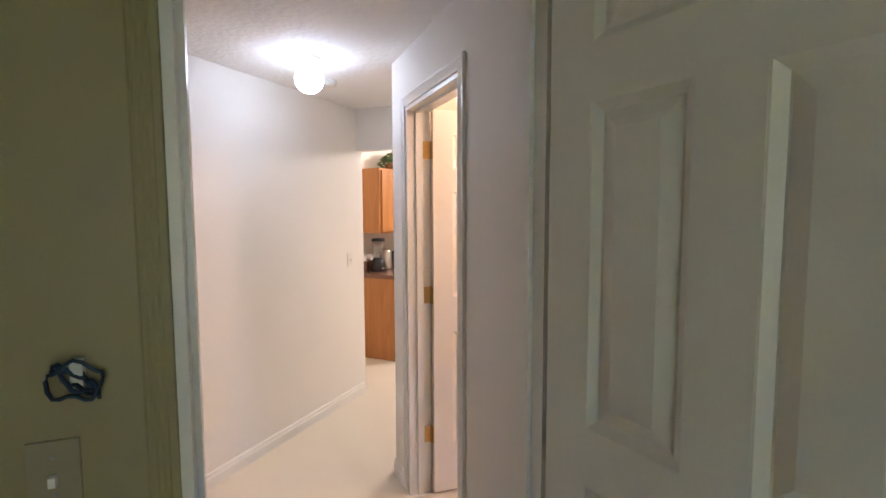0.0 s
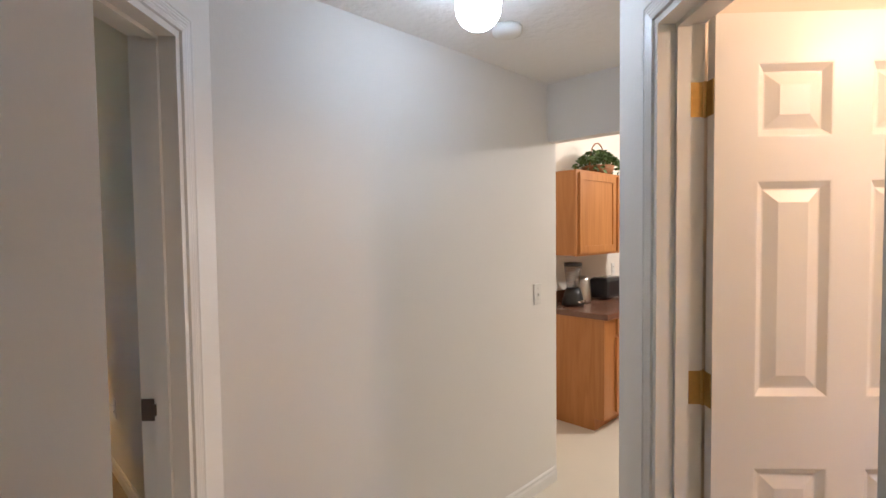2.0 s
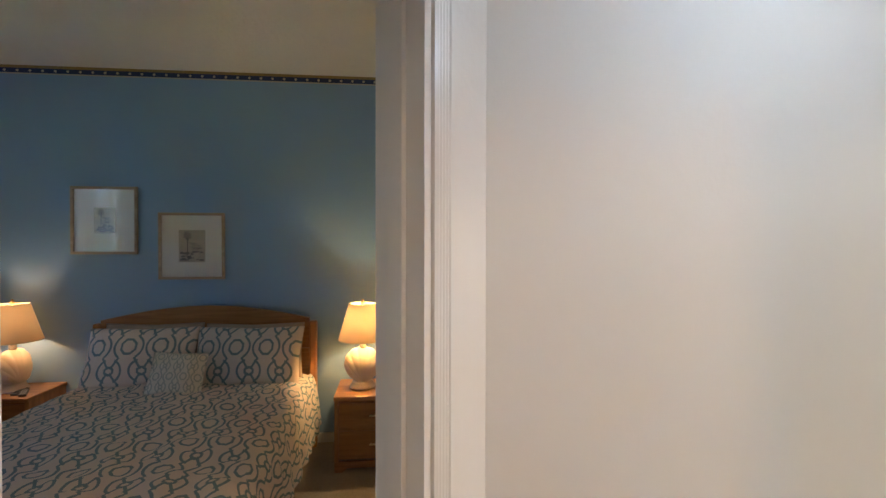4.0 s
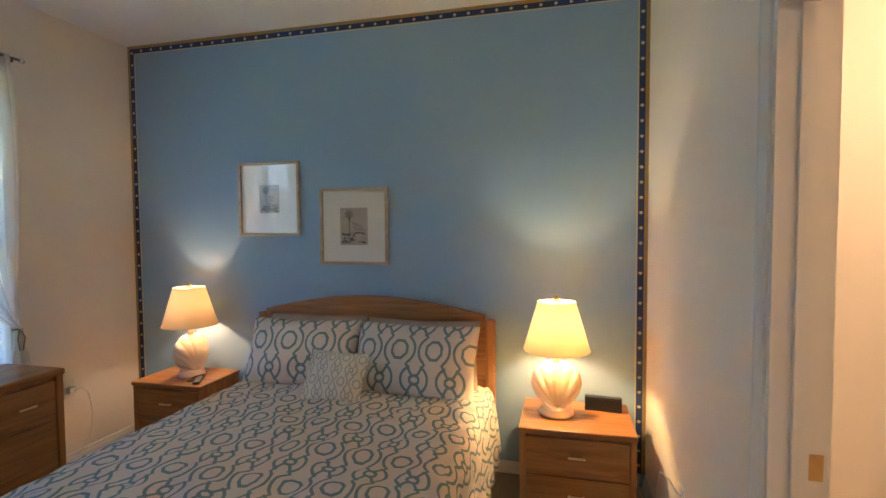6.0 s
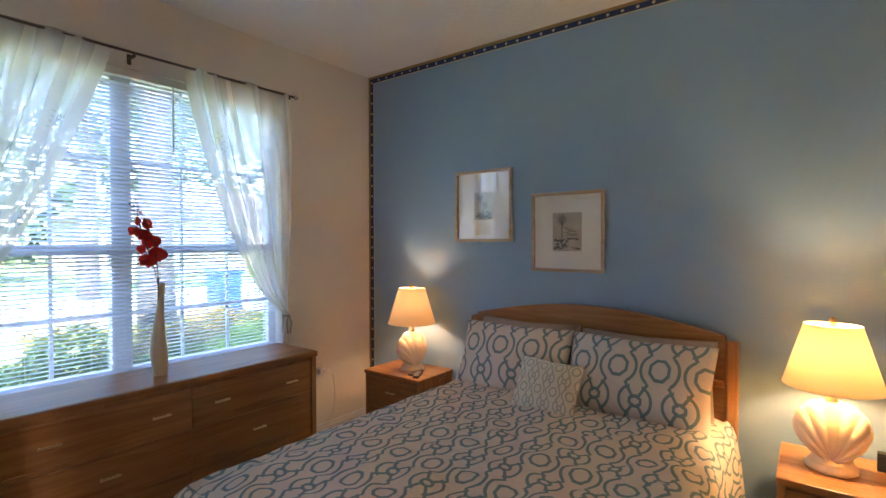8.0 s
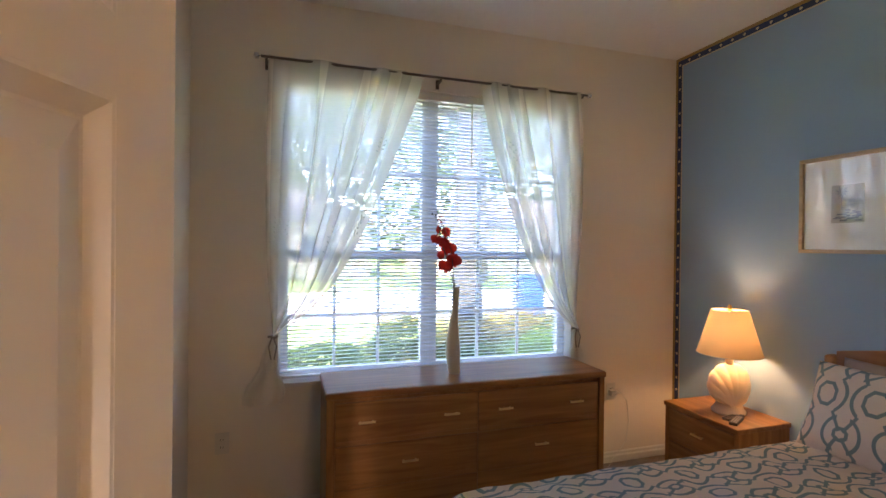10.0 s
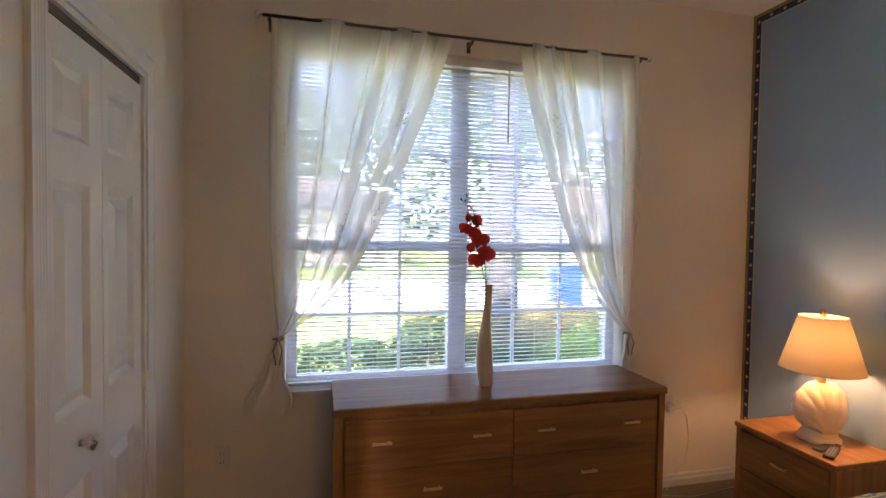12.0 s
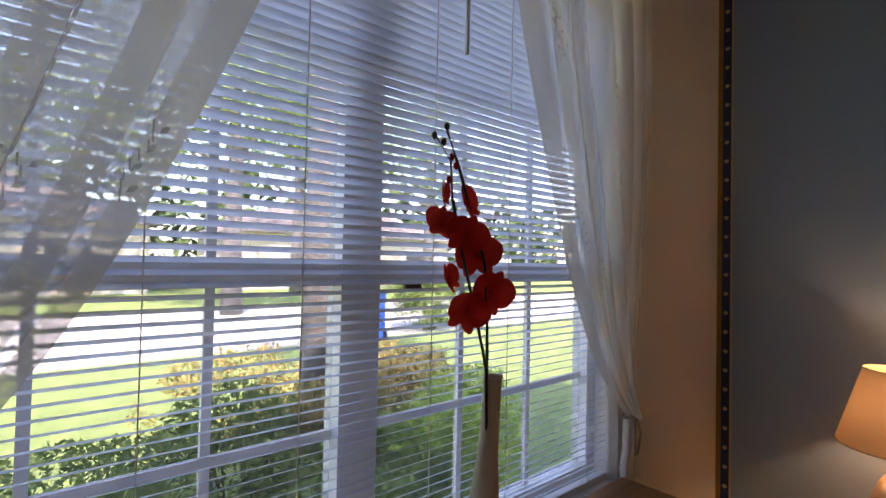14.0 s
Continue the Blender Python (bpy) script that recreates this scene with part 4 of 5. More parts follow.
# ---------- pictures ----------
def picture(label, y0, y1, z0, z1, seed):
    g = thing("framed_picture", label, "framed picture", pose(XB, (y0 + y1) / 2, (z0 + z1) / 2), "pictures over the bed")
    w, h, f = y1 - y0, z1 - z0, 0.020
    wd = wood("pale_frame", (0.42, 0.30, 0.20), (0.56, 0.43, 0.31), 0.4, 1)
    part("frame", boxes((0.002, -w / 2, -h / 2, 0.024, w / 2, -h / 2 + f), (0.002, -w / 2, h / 2 - f, 0.024, w / 2, h / 2), (0.002, -w / 2, -h / 2 + f, 0.024, -w / 2 + f, h / 2 - f), (0.002, w / 2 - f, -h / 2 + f, 0.024, w / 2, h / 2 - f), bevel=0.003), wd, g, "pale wooden frame")
    part_box("mat_board", material("mat_board", (0.88, 0.86, 0.80), 0.8, vary=0.01, bump=0), g, 0.004, -w / 2 + f, -h / 2 + f, 0.008, w / 2 - f, h / 2 - f)
    k0 = k = 0.095 / 0.075 if seed == 5 else 1.0
    part_box("print", material("print_paper", (0.50, 0.46, 0.38), 0.8, vary=0.3, scale=20, bump=0), g, 0.0082, -0.075 * k, -0.095 * k, 0.0095, 0.075 * k, 0.095 * k)
    ink = material("print_ink", (0.10, 0.10, 0.12), 0.8, vary=0.3, bump=0)
    rnd = random.Random(seed)
    bm = bmesh.new()
    for k in range(9):
        z = -0.02 + 0.005 * k
        y = rnd.uniform(-0.03, 0.01)
        box(bm, 0.0096, y, z, 0.0102, y + rnd.uniform(0.03, 0.055), z + 0.0022)
    box(bm, 0.0096, -0.028, -0.03, 0.0102, -0.023, 0.06)
    for k in range(9):
        a = k * 0.7
        frond = pose(0.0099, -0.026, 0.06, math.degrees(a) - 40, 0, 0)
        bm.faces.new([bm.verts.new(frond @ Vector(p)) for p in ((0, 0, 0), (0, 0.016, 0.0065), (0, 0.034, -0.003), (0, 0.016, -0.001))])
    for q in range(26):
        y, z = rnd.uniform(-0.068, 0.045), rnd.uniform(-0.088, -0.035)
        box(bm, 0.0096, y, z, 0.0103, y + rnd.uniform(0.01, 0.03), z + rnd.uniform(0.003, 0.011))
    bmesh.ops.transform(bm, matrix=Matrix.Diagonal((1, k0, k0, 1)), verts=bm.verts)
    part("drawing", bm, ink, g, "small ink drawing of a palm and a shore")
    part_box("pane", glass("picture_glass", (1, 1, 1), 0.07), g, 0.0125, -w / 2 + f, -h / 2 + f, 0.014, w / 2 - f, h / 2 - f)


picture("framed shore print in a wide white mat, hung higher", 0.908, 1.371, 1.468, 1.967, 1)
picture("framed palm tree print in a wide white mat, hung lower", 1.517, 1.991, 1.279, 1.779, 5)

# ---------- window ----------
g = structure("window_1", boxes((WX0, -0.15, WZ0, WX0 + 0.05, -0.09, WZ1), (WX1 - 0.05, -0.15, WZ0, WX1, -0.09, WZ1), (WX0 + 0.05, -0.15, WZ1 - 0.05, WX1 - 0.05, -0.09, WZ1), (WX0 + 0.05, -0.15, WZ0, WX1 - 0.05, -0.09, WZ0 + 0.045), (-2.835, -0.15, WZ0 + 0.045, -2.735, -0.085, WZ1 - 0.05)), M_TRIM, label="wide double window with white frame and blinds")
for x0, x1 in ((WX0 + 0.05, -2.835), (-2.735, WX1 - 0.05)):
    part_box("meeting_rail", M_TRIM, g, x0, -0.14, 1.40, x1, -0.092, 1.455)
    part_box("sash_lock", M_IRON, g, x1 - 0.12, -0.092, 1.385, x1 - 0.07, -0.08, 1.40)
    for k in (1, 2):
        x = x0 + (x1 - x0) * k / 3
        part_box("muntin", M_TRIM, g, x - 0.009, -0.130, WZ0 + 0.045, x + 0.009, -0.115, 1.40)
        part_box("muntin", M_TRIM, g, x - 0.009, -0.130, 1.455, x + 0.009, -0.115, WZ1 - 0.05)
    for z in (1.07, 1.92):
        part_box("muntin", M_TRIM, g, x0, -0.129, z - 0.009, x1, -0.116, z + 0.009)
    ob = part_box("pane", M_PANE, g, x0, -0.124, WZ0 + 0.045, x1, -0.121, WZ1 - 0.05)
    ob.visible_shadow = False
part_box("window_sill", M_TRIM, g, WX0 - 0.0, -0.09, WZ0 - 0.02, WX1 + 0.0, 0.03, WZ0 + 0.004)

g = thing("window_blinds", "lowered white horizontal blinds with open slats", "window blinds", pose(0, -0.045, 0))
part_box("headrail", M_PLASTIC, g, WX0 + 0.01, -0.022, WZ1 - 0.045, WX1 - 0.01, 0.022, WZ1 - 0.003)
part_box("bottom_rail", M_PLASTIC, g, WX0 + 0.012, -0.013, WZ0 + 0.012, WX1 - 0.012, 0.013, WZ0 + 0.026)
bm = bmesh.new()
pitch, zz = 0.0215, WZ0 + 0.045
n = int((WZ1 - 0.06 - zz) / pitch)
m0 = None
for k in range(n):
    bm = bmesh.new()
    if m0 is None:
        rows = []
        for a in range(5):
            t = -1 + a / 2
            y, z = 0.0125 * t, 0.0018 * (1 - t * t)
            c, s = math.cos(radians(25)), math.sin(radians(25))
            rows.append([bm.verts.new((x, y * c - z * s, y * s + z * c)) for x in (WX0 + 0.012, WX1 - 0.012)])
        for p, q in zip(rows, rows[1:]):
            bm.faces.new((p[0], p[1], q[1], q[0]))
        m0 = mesh("slat", bm, M_SLAT, True)
    else:
        bm.free()
    ob = new("slat", m0)
    ob.parent = g
    ob.location = (0, 0, zz + k * pitch)
for x in (-3.62, -3.22, -2.95, -2.62, -2.35, -2.02):
    part_box("ladder_cord", M_PLASTIC, g, x - 0.001, 0.012, WZ0 + 0.02, x + 0.001, 0.0135, WZ1 - 0.04)
part_box("tilt_wand", M_PLASTIC, g, -3.04, 0.022, 1.98, -3.033, 0.029, WZ1 - 0.04)

# curtain rod
g = thing("curtain_rod", "dark metal curtain rod with round glass finials over the window", "curtain rod", pose(0, 0.078, 2.48))
bm = bmesh.new()
tube(bm, [(-3.80, 0, 0), (-1.80, 0, 0)], 0.0075, 12)
part("rod", bm, M_IRON, g, smooth=True)
for x in (-3.82, -1.78):
    bm = bmesh.new()
    lathe(bm, [(0.0, -0.018), (0.011, -0.014), (0.017, 0.0), (0.011, 0.014), (0.0, 0.018)], 16, (x, 0, 0))
    part("finial", bm, M_CHROME, g, smooth=True)
for x in (-3.77, -2.80, -1.83):
    part("bracket", boxes((x - 0.006, -0.078, -0.020, x + 0.006, 0.0, -0.008), (x - 0.010, -0.078, -0.045, x + 0.010, -0.072, 0.01)), M_IRON, g)


# ---------- curtains ----------
def curtain(label, outer, inner, tie, tail, seed, bulge, curve, sprigs):
    g = thing("curtain", label, "curtain", pose(0, 0, 0), "sheer curtains at the window")
    bm = bmesh.new()
    NU2, NV2 = 130, 50
    zt, zb = 2.492, tie[2]
    pts = {}

    def place(u, v):
        z = zt + (zb - zt) * v
        xi = inner + (tie[0] - inner) * (curve[0] * v ** curve[1] + (1 - curve[0]) * v ** curve[2])
        k = max(0.0, (v - 0.66) / 0.34)
        xo = outer + bulge * math.sin(math.pi * min(1, v * 1.1)) * 0.5 + (tie[0] - outer) * k ** 1.6
        ph = u * 34 + seed + 1.2 * math.sin(u * 9 + v * 2)
        x = xo + (xi - xo) * (u + 0.034 * math.sin(ph + 1.4) * math.sin(math.pi * min(1, u * 1.02)) ** 0.3 * min(1, 0.2 + 3 * v))
        amp = 0.015 * (1 - 0.6 * v) * min(1.0, 0.35 + 4 * v)
        y = 0.078 + (tie[1] - 0.078) * v ** 2 + amp * math.sin(ph) + 0.012 * math.sin(u * 15 + seed) + 0.03 * v * math.sin(math.pi * u)
        return x, y, z

    bands = ((0.0, 0.03), (0.31, 0.37), (0.60, 0.64), (0.77, 0.845), (0.92, 1.0))
    layers = [(bmesh.new(), M_SHEER, "sheer_panel", "thin sheer cloth"), (bmesh.new(), M_FOLD, "folds", "denser overlapping folds and hem")]
    bm.free()
    for n, (sheet, mat, kind, note) in enumerate(layers):
        pts = {}
        for i in range(NU2 + 1):
            for j in range(NV2 + 1):
                pts[i, j] = sheet.verts.new(place(i / NU2, j / NV2))
        for i in range(NU2):
            dense = any(a <= (i + 0.5) / NU2 < e for a, e in bands)
            if dense == (n == 1):
                for j in range(NV2):
                    sheet.faces.new((pts[i, j], pts[i + 1, j], pts[i + 1, j + 1], pts[i, j + 1]))
        bmesh.ops.delete(sheet, geom=[v for v in sheet.verts if not v.link_faces], context="VERTS")
        part(kind, sheet, mat, g, note, smooth=True)
    bm = bmesh.new()
    ring = [[bm.verts.new((tie[0] + (0.012 + w * t) * math.cos(a) + tail[0] * t, tie[1] + (0.012 + 0.30 * w * t) * math.sin(a) + 0.008 * math.sin(a * 7), tie[2] - tail[1] * t)) for a in [2 * math.pi * k / 40 for k in range(40)]] for t, w in [(q / 10, tail[2] * (1 + 0.2 * math.sin(q))) for q in range(11)]]
    for p, q in zip(ring, ring[1:]):
        for k in range(40):
            bm.faces.new((p[k], p[(k + 1) % 40], q[(k + 1) % 40], q[k]))
    part("tail", bm, M_GATHER, g, "gathered tail below the tie", smooth=True)
    bm = bmesh.new()
    tube(bm, [(tie[0] + 0.022 * math.cos(a), tie[1] + 0.020 * math.sin(a), tie[2] + 0.004 * math.sin(2 * a)) for a in [2 * math.pi * k / 16 for k in range(17)]], 0.006, 6)
    for s in (-1, 1):
        tube(bm, [(tie[0] + s * 0.004, tie[1] + 0.022, tie[2]), (tie[0] + s * 0.020, tie[1] + 0.03, tie[2] - 0.05), (tie[0] + s * 0.008, tie[1] + 0.026, tie[2] - 0.12)], 0.004, 5)
    part("tie_back", bm, material("tie_cloth", (0.30, 0.27, 0.23), 0.8, bump=0), g, "dark knotted tie")
    # embroidered sprigs, each a stem with small leaves
    rnd = random.Random(seed)
    thread = cloth_through("embroidery", (0.62, 0.61, 0.52), 0.35, 0.6)
    bm = bmesh.new()
    for u, v, n, tall in sprigs:
        for k in range(n):
            vv = v + (k / n - 0.5) * tall
            x, y, z = place(min(0.99, max(0.01, u + 0.012 * math.sin(k))), vv)
            box(bm, -0.0012, -0.0006, -tall * 0.9 / n, 0.0012, 0.0006, tall * 0.9 / n, 0, pose(x, y + 0.004, z))
            s = -1 if k % 2 else 1
            leaf = pose(x + s * 0.014, y + 0.005, z + 0.01, 0, s * rnd.uniform(30, 65), 0)
            vs = [bm.verts.new(leaf @ Vector(q)) for q in ((0, 0, -0.009), (0.0045, 0.001, -0.001), (0.003, 0, 0.007), (0, 0, 0.010), (-0.003, 0, 0.007), (-0.0045, 0.001, -0.001))]
            bm.faces.new(vs)
    tagged(part("embroidery", bm, thread, g), label="grey green embroidered sprigs", kind="stuff")


curtain("sheer white curtain tied back beside the closet end of the window", -1.84, -2.70, (-1.872, 0.035, 0.985), (0.05, 0.36, 0.10), 3, 0.02, (0.72, 1.15, 9.0), ((0.10, 0.64, 14, 0.12), (0.20, 0.62, 9, 0.07), (0.55, 0.26, 9, 0.08), (0.72, 0.66, 11, 0.10), (0.93, 0.60, 8, 0.08), (0.86, 0.30, 7, 0.06)))
curtain("sheer white curtain tied back at the bed side of the window", -3.745, -3.06, (-3.762, 0.035, 0.95), (-0.01, 0.20, 0.035), 8, -0.06, (0.75, 1.3, 8.0), ((0.80, 0.28, 8, 0.08), (0.86, 0.62, 10, 0.09), (0.74, 0.70, 9, 0.08), (0.40, 0.35, 7, 0.05), (0.25, 0.66, 5, 0.04)))

# ---------- vase with red orchids on the dresser ----------
g = thing("vase", "tall slender cream vase on the dresser holding red orchids", "vase", pose(-2.835, 0.270, 0.778))
bm = bmesh.new()
prof = [(0.0, 0.0), (0.030, 0.0), (0.034, 0.01), (0.040, 0.08), (0.041, 0.13), (0.036, 0.20), (0.026, 0.27), (0.019, 0.34), (0.016, 0.41), (0.017, 0.475), (0.019, 0.480), (0.013, 0.478), (0.011, 0.40)]
lathe(bm, prof, 28, bend=lambda z: 0.010 * math.sin(z * 9))
part("vase_body", bm, material("cream_glaze", (0.60, 0.53, 0.43), 0.35, vary=0.04, bump=0.05), g, smooth=True)
fl = thing("orchid", "artificial red orchid spray standing in the vase", "flower", pose(-2.835, 0.270, 1.213))
stem = [(-0.0, 0, -0.15), (0.006, 0, 0.06), (0.018, 0.01, 0.14), (0.026, 0.01, 0.24), (0.055, 0.0, 0.34), (0.085, 0.0, 0.41), (0.112, 0, 0.465)]
bm = bmesh.new()
tube(bm, stem, 0.0028, 6)
tube(bm, [(0.006, 0.005, -0.15), (0.014, 0.006, 0.06), (0.035, 0.0, 0.15), (0.070, 0.0, 0.26), (0.095, 0.0, 0.35)], 0.0028, 6)
tube(bm, [(0.095, 0.0, 0.35), (0.105, 0.005, 0.41), (0.138, 0.005, 0.447)], 0.0018, 6)
part("stem", bm, M_STEM, fl, smooth=True)
rnd = random.Random(4)


def petal(bm, m, a, r, w):
    n = 7
    rows = []
    for k in range(n + 1):
        t = k / n
        ww = w * math.sin(math.pi * min(1, t * 0.93 + 0.04)) ** 0.7
        cup = 0.25 * r * t * t
        rows.append([bm.verts.new(m @ Vector(p)) for p in ((-ww, cup + 0.15 * ww, r * t), (0, cup - 0.1 * ww, r * t), (ww, cup + 0.15 * ww, r * t))])
    for p, q in zip(rows, rows[1:]):
        bm.faces.new((p[0], p[1], q[1], q[0])), bm.faces.new((p[1], p[2], q[2], q[1]))


for (x, y, z, sz) in ((-0.004, 0.03, 0.195, 1.1), (0.042, 0.02, 0.163, 1.05), (0.066, 0.0, 0.216, 0.72), (0.020, 0.02, 0.258, 1.1), (0.054, 0.03, 0.292, 0.95), (0.046, 0.02, 0.343, 0.9), (0.095, 0.01, 0.308, 0.78), (0.082, 0.0, 0.358, 0.62)):
    bm, sz = bmesh.new(), sz * 0.94
    x, y = x + 0.018, y - 0.02
    base = pose(x, y, z, rnd.uniform(-25, 25), rnd.uniform(-30, 30), rnd.uniform(-50, 50))
    for k in range(5):
        wide = k in (1, 4)
        petal(bm, base @ pose(0, 0.003 if wide else 0, 0, 0, k * 72 + 4, 0), 0, (0.044 if wide else 0.040) * sz, (0.027 if wide else 0.0135) * sz)
    lathe(bm, [(0.0, 0.0), (0.006 * sz, 0.003), (0.005 * sz, 0.010), (0.0, 0.013)], 8, (x, y + 0.004, z - 0.006))
    part("bloom", bm, M_RED, fl, "red orchid bloom", smooth=True)
for (x, z) in ((0.105, 0.380), (0.090, 0.405), (0.100, 0.418), (0.118, 0.44), (0.138, 0.447), (0.112, 0.466)):
    bm = bmesh.new()
    lathe(bm, [(0, -0.008), (0.0042, -0.003), (0.0046, 0.003), (0, 0.008)], 10, (x, 0.002, z))
    part("bud", bm, M_RED if z < 0.43 else M_STEM, fl, smooth=True)

# plug and cable beside the dresser
g = thing("power_cable", "thin white cable with a plug hanging from the outlet", "cable")
bm = bmesh.new()
tube(bm, [(-4.07, 0.045, 0.49), (-4.12, 0.05, 0.50), (-4.17, 0.04, 0.44), (-4.20, 0.03, 0.30), (-4.17, 0.04, 0.16), (-4.05, 0.06, 0.06), (-3.98, 0.10, 0.018), (-4.15, 0.14, 0.016), (-4.45, 0.10, 0.016), (-4.56, 0.10, 0.016)], 0.0025, 6)
part("cord", bm, M_PLASTIC, g, smooth=True)
part_box("plug", M_PLASTIC, g, -4.09, 0.0078, 0.475, -4.045, 0.045, 0.515, bevel=0.004)
g = thing("power_cable", "thin white cable running from the outlet behind the nightstand", "cable")
bm = bmesh.new()
tube(bm, [(-3.72, 3.52, 0.45), (-3.80, 3.50, 0.47), (-3.92, 3.49, 0.44), (-4.02, 3.49, 0.30), (-4.1, 3.48, 0.016)], 0.003, 6)
part("cord", bm, M_PLASTIC, g, smooth=True)

# ---------- ensuite bathroom glimpse ----------
bm = boxes((-3.6, 5.19, 0, -1.9, 5.20, 2.4))
tile_wall = structure("wall_tiles", bm, material("grout", (0.45, 0.40, 0.33), 0.8, bump=0))
me = mesh("tile", boxes((0.002, 0, 0.002, 0.150, 0.006, 0.150)), M_TILE)
for i in range(11):
    for k in range(15):
        ob = new("tile", me)
        ob.parent = tile_wall
        ob.location = (-3.6 + i * 0.152, 5.182, k * 0.152)
g = thing("towel_bar", "chrome towel bar on the tiled wall", "towel bar", pose(-2.75, 5.12, 1.05))
bm = bmesh.new()
tube(bm, [(-0.35, 0, 0), (0.35, 0, 0)], 0.009, 12)
part("bar", bm, M_CHROME, g, smooth=True)
for x in (-0.35, 0.35):
    part_box("bracket", M_CHROME, g, x - 0.012, 0.0, -0.012, x + 0.012, 0.06, 0.012)

# ---------- kitchen ----------
CX = -1.87  # cabinet fronts


def cab_door(parent, name, y0, y1, z0, z1, x):
    g = part(name, boxes((x, y0, z0, x + 0.018, y0 + 0.055, z1), (x, y1 - 0.055, z0, x + 0.018, y1, z1), (x, y0 + 0.055, z0, x + 0.018, y1 - 0.055, z0 + 0.055), (x, y0 + 0.055, z1 - 0.055, x + 0.018, y1 - 0.055, z1), (x, y0 + 0.055, z0 + 0.055, x + 0.010, y1 - 0.055, z1 - 0.055)), M_CABZ, parent)
    return g


g = thing("base_cabinet", "maple base cabinet with a drawer over two doors under the counter", "kitchen cabinet", pose(0, 0, 0))
part("body", boxes((-2.46, 6.18, 0.09, CX, 7.10, 0.83), (-2.46, 6.18, 0, CX - 0.075, 7.10, 0.09)), M_CABZ, g)
part("end_panel", boxes((-2.46, 6.160, 0.0, CX - 0.075, 6.178, 0.83), (CX - 0.075, 6.160, 0.09, CX, 6.178, 0.83)), M_CABZ, g)
part("drawer_front", boxes((CX, 6.34, 0.70, CX + 0.018, 7.08, 0.815), bevel=0.004), M_CABZ, g)
cab_door(g, "door", 6.33, 6.70, 0.12, 0.68, CX)
cab_door(g, "door", 6.72, 7.09, 0.12, 0.68, CX)
g = thing("dishwasher", "cream dishwasher built in between maple cabinets", "dishwasher", pose(0, 0, 0))
part_box("body", M_PLASTIC, g, -2.44, 7.12, 0.09, CX - 0.01, 7.70, 0.83)
part_box("door", material("cream_enamel", (0.62, 0.55, 0.42), 0.3, bump=0), g, CX - 0.01, 7.12, 0.12, CX + 0.015, 7.70, 0.695, bevel=0.004)
part_box("control_panel", material("cream_plastic", (0.62, 0.55, 0.42), 0.3, bump=0), g, CX - 0.01, 7.12, 0.70, CX + 0.02, 7.70, 0.825, bevel=0.004)
part_box("handle", M_PLASTIC, g, CX + 0.02, 7.25, 0.725, CX + 0.035, 7.57, 0.745)
g = thing("base_cabinet", "maple base cabinet under the sink of the breakfast bar", "kitchen cabinet", pose(0, 0, 0))
part_box("body", M_CABZ, g, -2.46, 7.72, 0.09, 0.5, 7.99, 0.83)
part_box("toe_kick", M_COUNTER, g, -1.7, 7.78, 0.0, 0.5, 7.98, 0.09)
for k in range(5):
    x0 = -1.72 + k * 0.44
    d = part("door", boxes((x0, 7.702, 0.12, x0 + 0.42, 7.72, 0.68), bevel=0.004), M_CABZ, g)
    part("drawer_front", boxes((x0, 7.702, 0.70, x0 + 0.42, 7.72, 0.815), bevel=0.004), M_CABZ, g)
g = thing("countertop", "brown laminate countertop with a rounded edge", "countertop", pose(0, 0, 0))
part("slab", boxes((-2.475, 6.15, 0.83, CX + 0.03, 7.70, 0.87), (-2.475, 7.70, 0.83, 0.5, 8.00, 0.87)), M_COUNTER, g)
part("backsplash", boxes((-2.475, 6.15, 0.87, -2.455, 7.88, 0.96)), M_COUNTER, g)
part("bar_front", boxes((-2.45, 7.98, 0.87, 0.5, 8.00, 0.925)), M_COUNTER, g)
part("bar_top", boxes((-2.65, 7.95, 0.925, 0.5, 8.35, 0.96), bevel=0.01), M_COUNTER, g, "raised breakfast bar top")
part("bar_wall", boxes((-2.6, 8.002, 0, 0.5, 8.12, 0.925)), M_WALLBED, g)
g = thing("kitchen_sink", "steel sink set into the counter with a bent tap", "sink", pose(-1.15, 7.84, 0.87) @ Matrix.Diagonal((1, 0.55, 1, 1)))
bm = boxes((-0.40, -0.22, 0.0, 0.40, -0.18, 0.008), (-0.40, 0.18, 0.0, 0.40, 0.22, 0.008), (-0.40, -0.18, 0.0, -0.36, 0.18, 0.008), (0.36, -0.18, 0.0, 0.40, 0.18, 0.008))
part("rim", bm, M_CHROME, g)
bm = bmesh.new()
tube(bm, [(0, 0.2, 0.0), (0, 0.2, 0.16), (0, 0.15, 0.21), (0, 0.06, 0.20), (0, 0.03, 0.15)], 0.010, 10)
part("tap", bm, M_CHROME, g, smooth=True)
g = thing("wall_cabinet", "maple wall cabinet with two doors under a trailing plant", "kitchen cabinet", pose(0, 0, 0))
part("body", boxes((-2.475, 6.17, 1.285, -2.12, 7.42, 1.93)), M_CABZ, g)
part_box("face_frame", M_CABZ, g, -2.12, 6.17, 1.28, -2.10, 7.42, 1.935)
cab_door(g, "door", 6.20, 6.785, 1.30, 1.915, -2.098)
cab_door(g, "door", 6.82, 7.395, 1.30, 1.915, -2.098)

